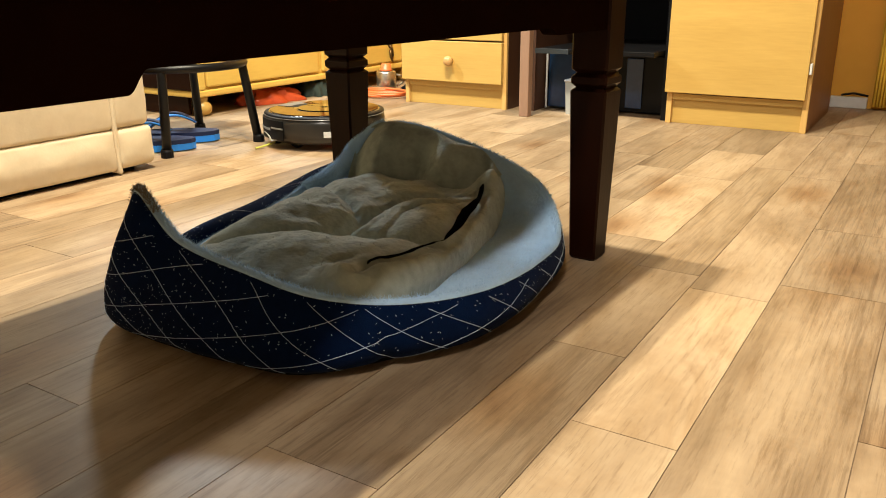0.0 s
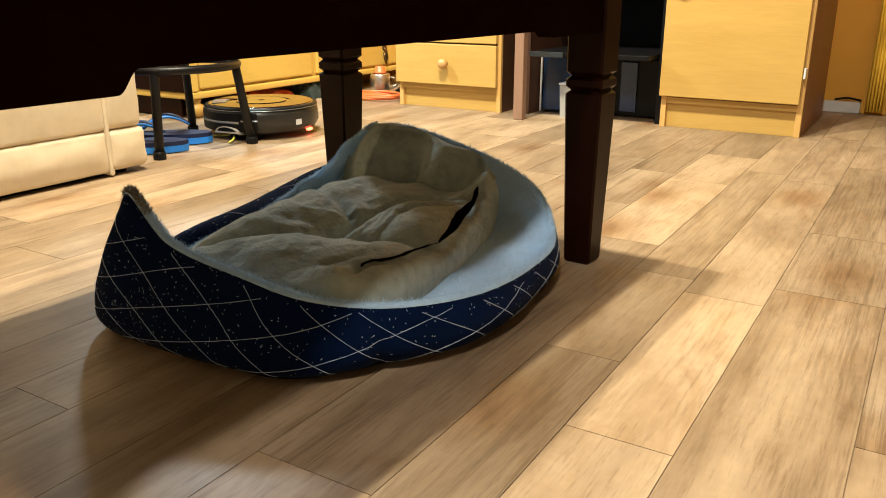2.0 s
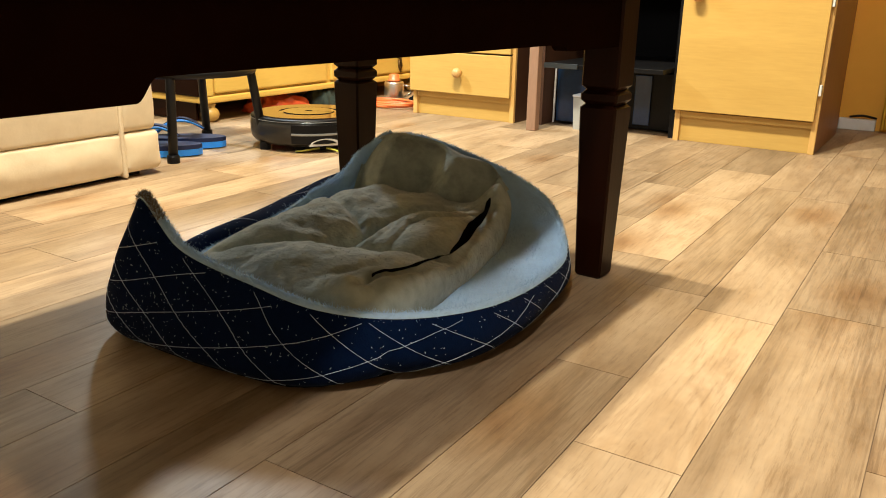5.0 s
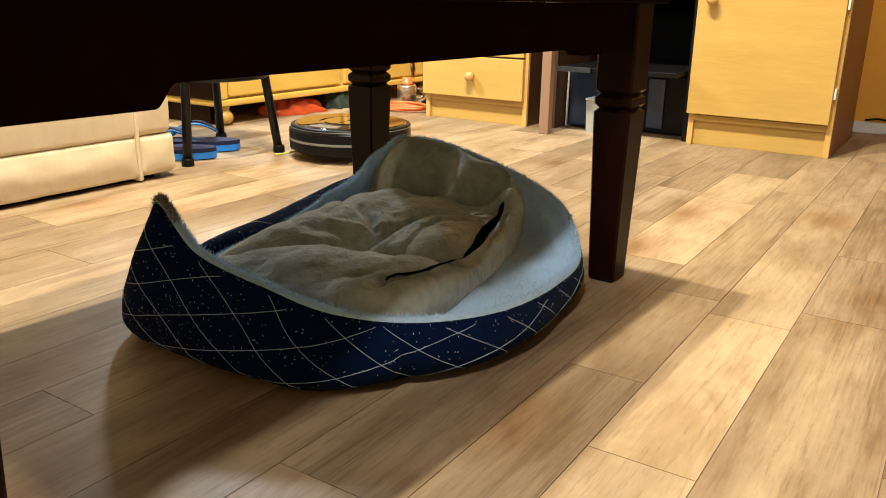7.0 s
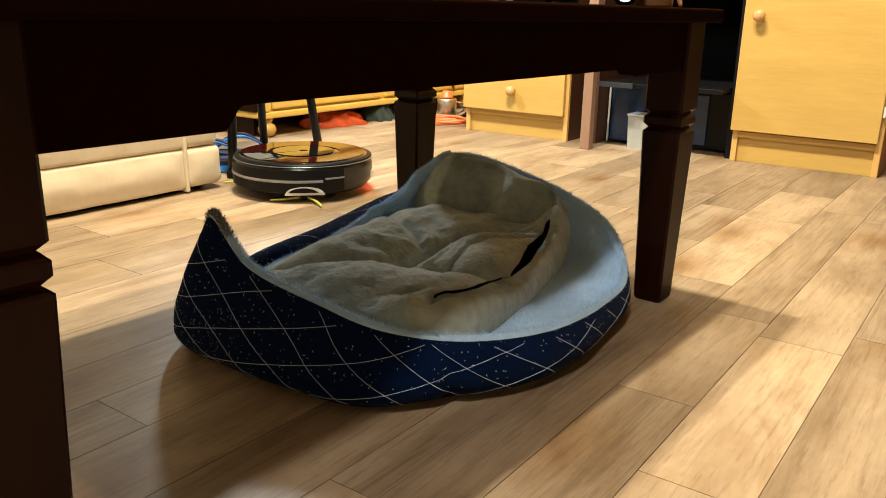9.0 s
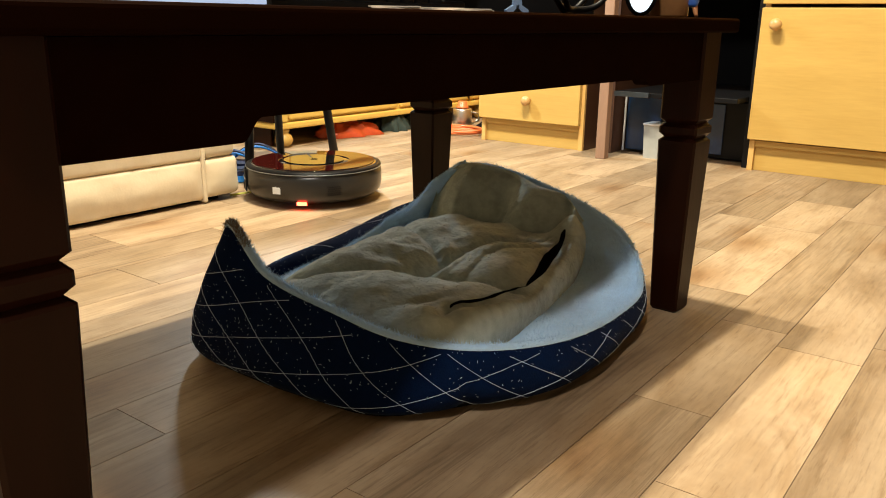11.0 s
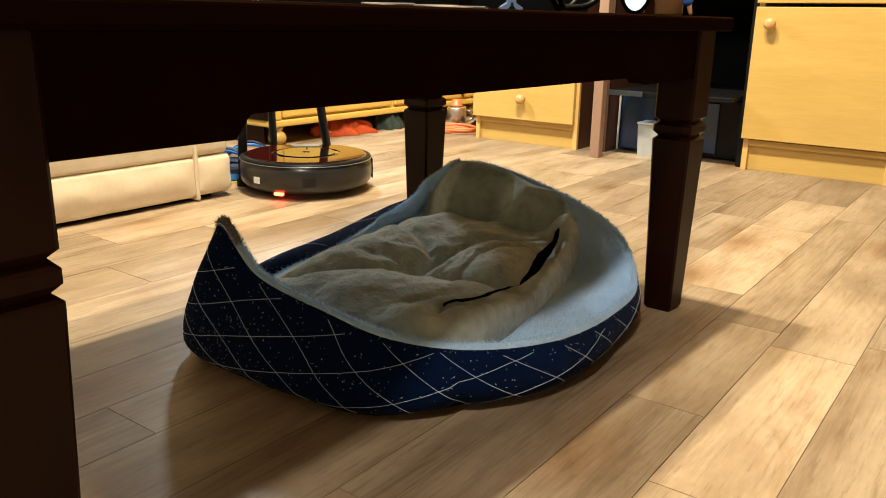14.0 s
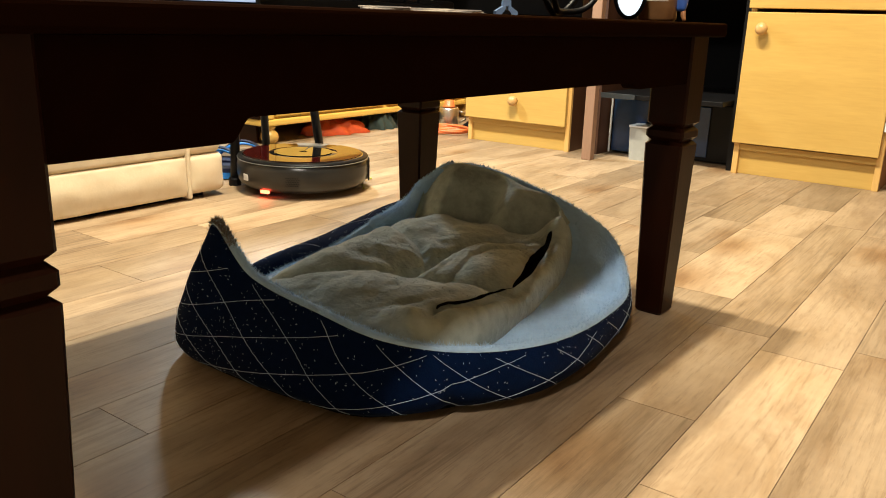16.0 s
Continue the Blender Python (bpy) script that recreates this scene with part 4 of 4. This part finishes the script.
def on_table(x, y):
    return TABLE @ Vector((x, y, TOPZ))


def table_thing(name, x, y, label, category, turn=0):
    p = on_table(x, y)
    return empty(name, pose(p.x, p.y, p.z + 0.0005, 0, 0, turn), label, category)


t = table_thing("tablet", -0.25, -0.675, "propped tablet with a glowing pale blue screen", "tablet", 52)
body = part("case", box(-0.105, 0.105, 0.0, 0.008, 0.0, 0.145, 0.003), BLACK, t)
body.rotation_euler = (radians(-12), 0, 0)
scr = part("screen", box(-0.100, 0.100, -0.0016, -0.0002, 0.004, 0.140, 0.0004), SCREEN, body, "pale blue glowing screen")
part("stand", box(-0.03, 0.03, 0.02, 0.06, 0.0, 0.004, 0.001), BLACK, t)

for k, (x, y, w, turn) in enumerate(((-0.10, -0.505, 0.05, 50), (-0.12, -0.44, 0.075, 35), (-0.11, -0.375, 0.04, 60))):
    t = table_thing("paper_stack", x, y, "thin stack of creased white papers on the table", "paper", turn)
    for j in range(3):
        sh = part("sheet", box(-w / 2, w / 2, -0.03, 0.03, 0.0016 * j, 0.0016 * j + 0.0012, 0), PAPER, t)
        sh.rotation_euler = (0, 0, 0.12 * j * (1 if k % 2 else -1))

t = table_thing("keyboard", -0.30, -0.42, "black keyboard lying on the table", "keyboard", 80)
part("case", box(-0.16, 0.16, -0.06, 0.06, 0, 0.012, 0.003), BLACK, t)
for r in range(4):
    for c in range(13):
        part("key", box(-0.150 + 0.0232 * c, -0.150 + 0.0232 * c + 0.019, -0.052 + 0.026 * r, -0.052 + 0.026 * r + 0.021, 0.0125, 0.0175, 0), BLACK, t)

t = table_thing("laptop", -0.40, -0.37, "open black laptop standing on the table", "laptop", 87.2)
part("base", box(-0.20, 0.20, -0.125, 0.125, 0.0, 0.018, 0.004), BLACK, t)
lid = part("lid", box(-0.20, 0.20, -0.004, 0.004, 0.0, 0.25, 0.003), BLACK, t, "black lid with a dark screen")
lid.matrix_basis = pose(0, -0.118, 0.022, 14, 0, 0)
for x in (-0.13, 0.13):
    hinge = part("hinge", tube([(x - 0.02, -0.118, 0.020), (x + 0.02, -0.118, 0.020)], 0.005, 10), GREYPL, t)

t = table_thing("phone_stand", -0.15, -0.222, "small pale blue plastic stand with two feet", "stand", 52)
part("stem", extrude_outline([(-0.006, -0.003, 0.012), (0.006, -0.003, 0.012), (0.003, -0.003, 0.05), (-0.003, -0.003, 0.05)], (0, 0.006, 0)), GREYBLUE, t)
for sg in (1, -1):
    part("foot", extrude_outline([(sg * 0.002, -0.004, 0.014), (sg * 0.015, -0.004, 0.006), (sg * 0.015, -0.004, 0.0), (sg * 0.009, -0.004, 0.0), (sg * 0.002, -0.004, 0.008)], (0, 0.010, 0)), GREYBLUE, t)

for k in range(2):
    pts = []
    for i in range(41):
        u = i / 40
        q = on_table(-0.133 + 0.018 * k, -0.205 + 0.17 * u)
        pts.append(q + Vector((0.01 * math.sin(u * 7 + k), 0, 0.005 + 0.085 * abs(2 * u - 1) ** (3 + k) + 0.004 * k)))
    tagged(mesh_ob("cable", tube(pts, 0.0042, 8), BLACK, None, True), "black cable sagging onto the table", "cable")

t = table_thing("speaker", -0.270, -0.050, "black box loudspeaker standing on the table", "loudspeaker", 40)
part("case", box(-0.115, 0.115, -0.035, 0.035, 0.0, 0.15, 0.004), BLACK, t)
for x in (-0.055, 0.055):
    part("driver", lathe([(0, 0), (0.040, 0.0), (0.043, 0.003), (0.035, 0.004), (0.012, -0.002), (0, -0.002)], 28), GREYPL, t).matrix_basis = pose(x, -0.036, 0.075, 90, 0, 0)

t = table_thing("table_clock", -0.050, -0.072, "small black clock with a glowing white oval dial", "clock", 24)
t.scale = (0.90,) * 3
P = []
oval = [(0.0215 * math.cos(2 * math.pi * k / 40), 0.042 * math.sin(2 * math.pi * k / 40) + 0.044) for k in range(40)]
part("case", extrude_outline([(x * 1.22, -0.008, (z - 0.044) * 1.04 + 0.0441) for x, z in oval], (0, 0.03, 0)), BLACK, t, "", True)
dial = part("dial", extrude_outline([(x * 0.93, -0.0115, (z - 0.044) * 0.90 + 0.044) for x, z in oval], (0, 0.003, 0)), CLOCKF, t, "glowing white dial")
txt = bpy.data.curves.new("digit", "FONT")
txt.body, txt.size, txt.align_x = "2", 0.026, "CENTER"
txt.extrude = 0.0004
dg = new("digit", txt)
txt.materials.append(BLACK)
dg.parent = dial
dg.matrix_basis = pose(0, -0.0122, 0.040, 90, 0, 0)

t = table_thing("jar", -0.036, -0.012, "amber glass jar with a pale label", "jar")
t.scale = (0.887,) * 3
part("body", lathe([(0, 0), (0.027, 0), (0.030, 0.004), (0.030, 0.075), (0.024, 0.088), (0.022, 0.094), (0, 0.094)], 32), JAR, t, "", True)
part("label", arc_band_simple(0.0304, 0.0309, 0.030, 0.068, -150, -40), PAPER, t, "pale label with plain bars")
for z in (0.040, 0.050, 0.058):
    part("label_bar", arc_band_simple(0.0311, 0.0313, z, z + 0.004, -120, -62), BLACK, t)

t = table_thing("toy", -0.010, 0.000, "small blue and orange plastic toy", "toy", 20)
t.scale = (0.873,) * 3
part("body", cushion_box(-0.012, 0.012, -0.009, 0.009, 0.016, 0.050, 0.006, 0.002), BLUETOY, t, "", True)
for sg in (1, -1):
    part("leg", tube([(sg * 0.006, 0, 0.020), (sg * 0.008, -0.002, 0.010), (sg * 0.010, -0.008, 0.003)], [0.0045, 0.004, 0.003], 8), SKINTONE if sg > 0 else BLUETOY, t, "", True)


# ---- robot vacuum ----
RR = 0.165


def arc_band(r0, r1, z0, z1, a0, a1, n=48, bulge=0.0):
    """A curved plate standing round the robot between two angles (degrees)."""
    bm = bmesh.new()
    rows = []
    for k in range(n + 1):
        a = math.radians(a0 + (a1 - a0) * k / n)
        d = Vector((math.cos(a), math.sin(a), 0))
        rows.append([bm.verts.new(d * r + Vector((0, 0, z))) for r, z in ((r0, z0), (r1, z0), (r1 + bulge, (z0 + z1) / 2), (r1, z1), (r0, z1))])
    for a, b in zip(rows, rows[1:]):
        for j in range(5):
            bm.faces.new((a[j], a[(j + 1) % 5], b[(j + 1) % 5], b[j]))
    bm.faces.new(rows[0])
    bm.faces.new(rows[-1][::-1])
    return bm


def sector(r0, r1, a0, a1, z, h, n=40):
    out = [(r1 * math.cos(math.radians(a0 + (a1 - a0) * k / n)), r1 * math.sin(math.radians(a0 + (a1 - a0) * k / n)), z) for k in range(n + 1)]
    inn = [(r0 * math.cos(math.radians(a0 + (a1 - a0) * k / n)), r0 * math.sin(math.radians(a0 + (a1 - a0) * k / n)), z) for k in range(n, -1, -1)]
    return extrude_outline(out + inn, (0, 0, h))


def build_robot():
    r = empty("robot_vacuum", pose(-1.06, 0.86, 0), "round black robot vacuum with glossy red-black lid", "robot vacuum")
    part("body", lathe([(0, 0.016), (0.145, 0.016), (0.152, 0.020), (0.160, 0.030), (0.1625, 0.045), (0.1625, 0.066), (0.160, 0.078), (0.154, 0.083), (0, 0.083)], 72), GREYPL, r, "", True)
    part("bumper", arc_band(0.1630, 0.1655, 0.026, 0.076, -92, 92, 72, 0.0006), BLACK, r, "black front bumper")
    part("bumper_band", arc_band(0.1660, 0.1668, 0.048, 0.054, -92, 74, 72, 0.0008), SILVER, r, "silver stripe")
    part("bumper_band", arc_band(0.1660, 0.1668, 0.054, 0.058, 76, 92, 12, 0.0008), SILVER, r, "silver stripe")
    part("lid_rim", lathe([(0.150, 0.0835), (0.1605, 0.0815), (0.1612, 0.0835), (0.1600, 0.0870), (0.150, 0.0885)], 72), BLACK, r, "thin black rim", True)
    part("rim_line", lathe([(0.1604, 0.0812), (0.1622, 0.0812), (0.1624, 0.0826), (0.1606, 0.0828)], 72), SILVER, r, "fine silver line", True)
    part("lid", lathe([(0, 0.084), (0.1495, 0.084), (0.1495, 0.0885), (0.147, 0.090), (0, 0.0915)], 72), GLOSS, r, "glossy black lid", True)
    part("lid_panel", sector(0.085, 0.146, 30, 330, 0.0905, 0.0012, 80), REDGLOSS, r, "dark red glossy lid band")
    part("lid_panel", sector(0.010, 0.072, 0, 355, 0.0918, 0.0012, 60), GLOSS, r, "glossy black disc")
    part("button_panel", sector(0.100, 0.140, -18, 18, 0.0905, 0.0016, 20), SILVER, r, "silver button panel")
    for a in (60, -60):
        d = Vector((math.cos(math.radians(a)), math.sin(math.radians(a)), 0))
        pts = []
        for k in range(17):
            u = -1 + k / 8
            ang = math.radians(a + 15.5 * u)
            pts.append((0.1668 * math.cos(ang), 0.1668 * math.sin(ang), 0.020 + 0.020 * math.sqrt(max(0, 1 - u * u))))
        pl = part("brush_guard", extrude_outline(pts, d * -0.02), WHITEPL, r, "white side-brush guard")
        hub = Vector((0.135 * d.x, 0.135 * d.y, 0.012))
        br = part("side_brush", lathe([(0, 0.006), (0.010, 0.006), (0.012, 0.010), (0.010, 0.0155), (0, 0.0155)], 16, (hub.x, hub.y)), BLACK, r, "side brush hub")
        for k in range(3):
            b = math.radians(a + 20 + 120 * k)
            e = Vector((math.cos(b), math.sin(b), 0))
            sd = Vector((-e.y, e.x, 0))
            part("bristle", tube([hub + e * (0.075 * j / 6) + sd * 0.012 * math.sin(j / 6 * 2.2) + Vector((0, 0, -0.008 * j / 6)) for j in range(7)], 0.0026, 6), BRISTLE, br, "yellow-green bristles")
    part("port_cover", arc_band(0.1630, 0.1640, 0.038, 0.053, 131, 138, 8), WHITEPL, r, "small white cover")
    part("status_light", arc_band(0.150, 0.1585, 0.0135, 0.0205, 151, 159, 8), REDLIGHT, r, "glowing red light")
    for i in range(5):
        for j in range(6):
            a = 176 + 1.9 * j + 0.9 * (i % 2)
            hole = part("vent_hole", arc_band(0.1620, 0.1631, 0.036 + 0.0045 * i, 0.0388 + 0.0045 * i, a, a + 1.1, 2), BLACK, r)
    for y in (0.11, -0.11):
        w = part("wheel", lathe([(0, -0.008), (0.026, -0.008), (0.028, -0.004), (0.028, 0.004), (0.026, 0.008), (0, 0.008)], 24), BLACK, r, "rubber drive wheel")
        w.matrix_basis = pose(0, y, 0.028, 90, 0, 0)
    return r


ROBOT = build_robot()


# ---- plank floor: seams at uneven widths, joints staggered ----
def plank_mesh():
    bm = box(-0.5, 0.5, -0.5, 0.5, -0.0011, 0.0, 0)
    me = bpy.data.meshes.new("plank")
    bm.to_mesh(me)
    bm.free()
    me.materials.append(PLANK)
    return me


def build_planks():
    me = plank_mesh()
    rng = random.Random(5)
    seams = [-0.440, -0.348, -0.240, -0.131, -0.002, 0.091, 0.197, 0.336]
    joints = {-0.440: -0.395, -0.131: -0.351, -0.002: 0.0, 0.091: -0.160, 0.197: 0.337}
    while seams[-1] < X1:
        seams.append(seams[-1] + rng.choice((0.093, 0.105, 0.13, 0.138)))
    while seams[0] > X0:
        seams.insert(0, seams[0] - rng.choice((0.093, 0.105, 0.13, 0.138)))
    g = 0.0005
    n = 0
    for a, b in zip(seams, seams[1:]):
        a, b = max(a, X0), min(b, X1)
        start = joints.get(a, rng.uniform(-0.4, 0.4))
        ys = [start]
        while ys[-1] < Y1:
            ys.append(ys[-1] + (0.315 if a == -0.002 and len(ys) == 1 else rng.choice((0.32, 0.42, 0.5, 0.62, 0.8))))
        while ys[0] > Y0:
            ys.insert(0, ys[0] - rng.choice((0.32, 0.42, 0.5, 0.62, 0.8)))
        for y0, y1 in zip(ys, ys[1:]):
            y0, y1 = max(y0, Y0), min(y1, Y1)
            if y1 - y0 < 0.02:
                continue
            ob = new("plank", me)
            ob.parent = floor
            ob.location = ((a + b) / 2, (y0 + y1) / 2, 0)
            ob.scale = (b - a - 2 * g, y1 - y0 - 2 * g, 1)
            n += 1


build_planks()


# ---- what moves ----
def motions():
    rows = [
        (0.0, -1.07, 0.863, -182.7),
        (0.3, -1.192, 0.933, -180.5),
        (0.6, -1.315, 0.93, -177.2),
        (0.9, -1.332, 0.918, -178.3),
        (1.2, -1.332, 0.918, -179.8),
        (1.5, -1.33, 0.918, -164.9),
        (1.8, -1.335, 0.922, -149.8),
        (2.1, -1.335, 0.922, -136.8),
        (2.4, -1.331, 0.92, -107.9),
        (2.7, -1.33, 0.915, -92.8),
        (3.0, -1.33, 0.915, -74.8),
        (3.3, -1.338, 0.925, -53.8),
        (3.6, -1.34, 0.928, -28.9),
        (4.0, -1.337, 0.92, 0.2),
        (4.2, -1.33, 0.91, 16.3),
        (4.7, -1.25, 0.905, 35.0),
        (5.4, -1.12, 0.9, 0.0),
        (6.3, -1.05, 0.87, -62.3),
        (6.7, -1.052, 0.868, -66.2),
        (7.1, -1.045, 0.855, -92.2),
        (7.3, -1.025, 0.804, -105.7),
        (7.5, -1.015, 0.72, -104.4),
        (7.7, -1.025, 0.664, -104.4),
        (7.9, -1.045, 0.608, -104.3),
        (8.1, -1.045, 0.56, -104.7),
        (8.3, -1.044, 0.544, -104.4),
        (8.5, -1.044, 0.539, -104.4),
        (8.7, -1.043, 0.527, -104.3),
        (8.9, -1.046, 0.52, -104.2),
        (9.2, -1.024, 0.51, -104.5),
        (9.9, -1.04, 0.515, -140.0),
        (10.6, -1.06, 0.52, -182.0),
        (11.3, -1.068, 0.522, -219.9),
        (11.6, -1.052, 0.507, -204.9),
        (11.9, -1.046, 0.498, -187.8),
        (12.2, -1.046, 0.497, -187.8),
        (12.5, -1.063, 0.514, -202.8),
        (12.8, -1.08, 0.53, -218.8),
        (13.1, -1.095, 0.537, -222.7),
        (13.4, -1.102, 0.547, -223.1),
        (13.7, -1.11, 0.558, -223.4),
        (14.0, -1.123, 0.572, -223.8),
        (14.3, -1.131, 0.578, -221.8),
        (14.6, -1.142, 0.593, -219.0),
        (14.9, -1.15, 0.606, -219.5),
        (15.2, -1.155, 0.616, -221.1),
        (15.6, -1.142, 0.612, -225.3),
        (16.0, -1.119, 0.584, -235.2),
    ]
    walk(ROBOT, [(t, pose(x, y, 0, 0, 0, a)) for t, x, y, a in rows])


motions()
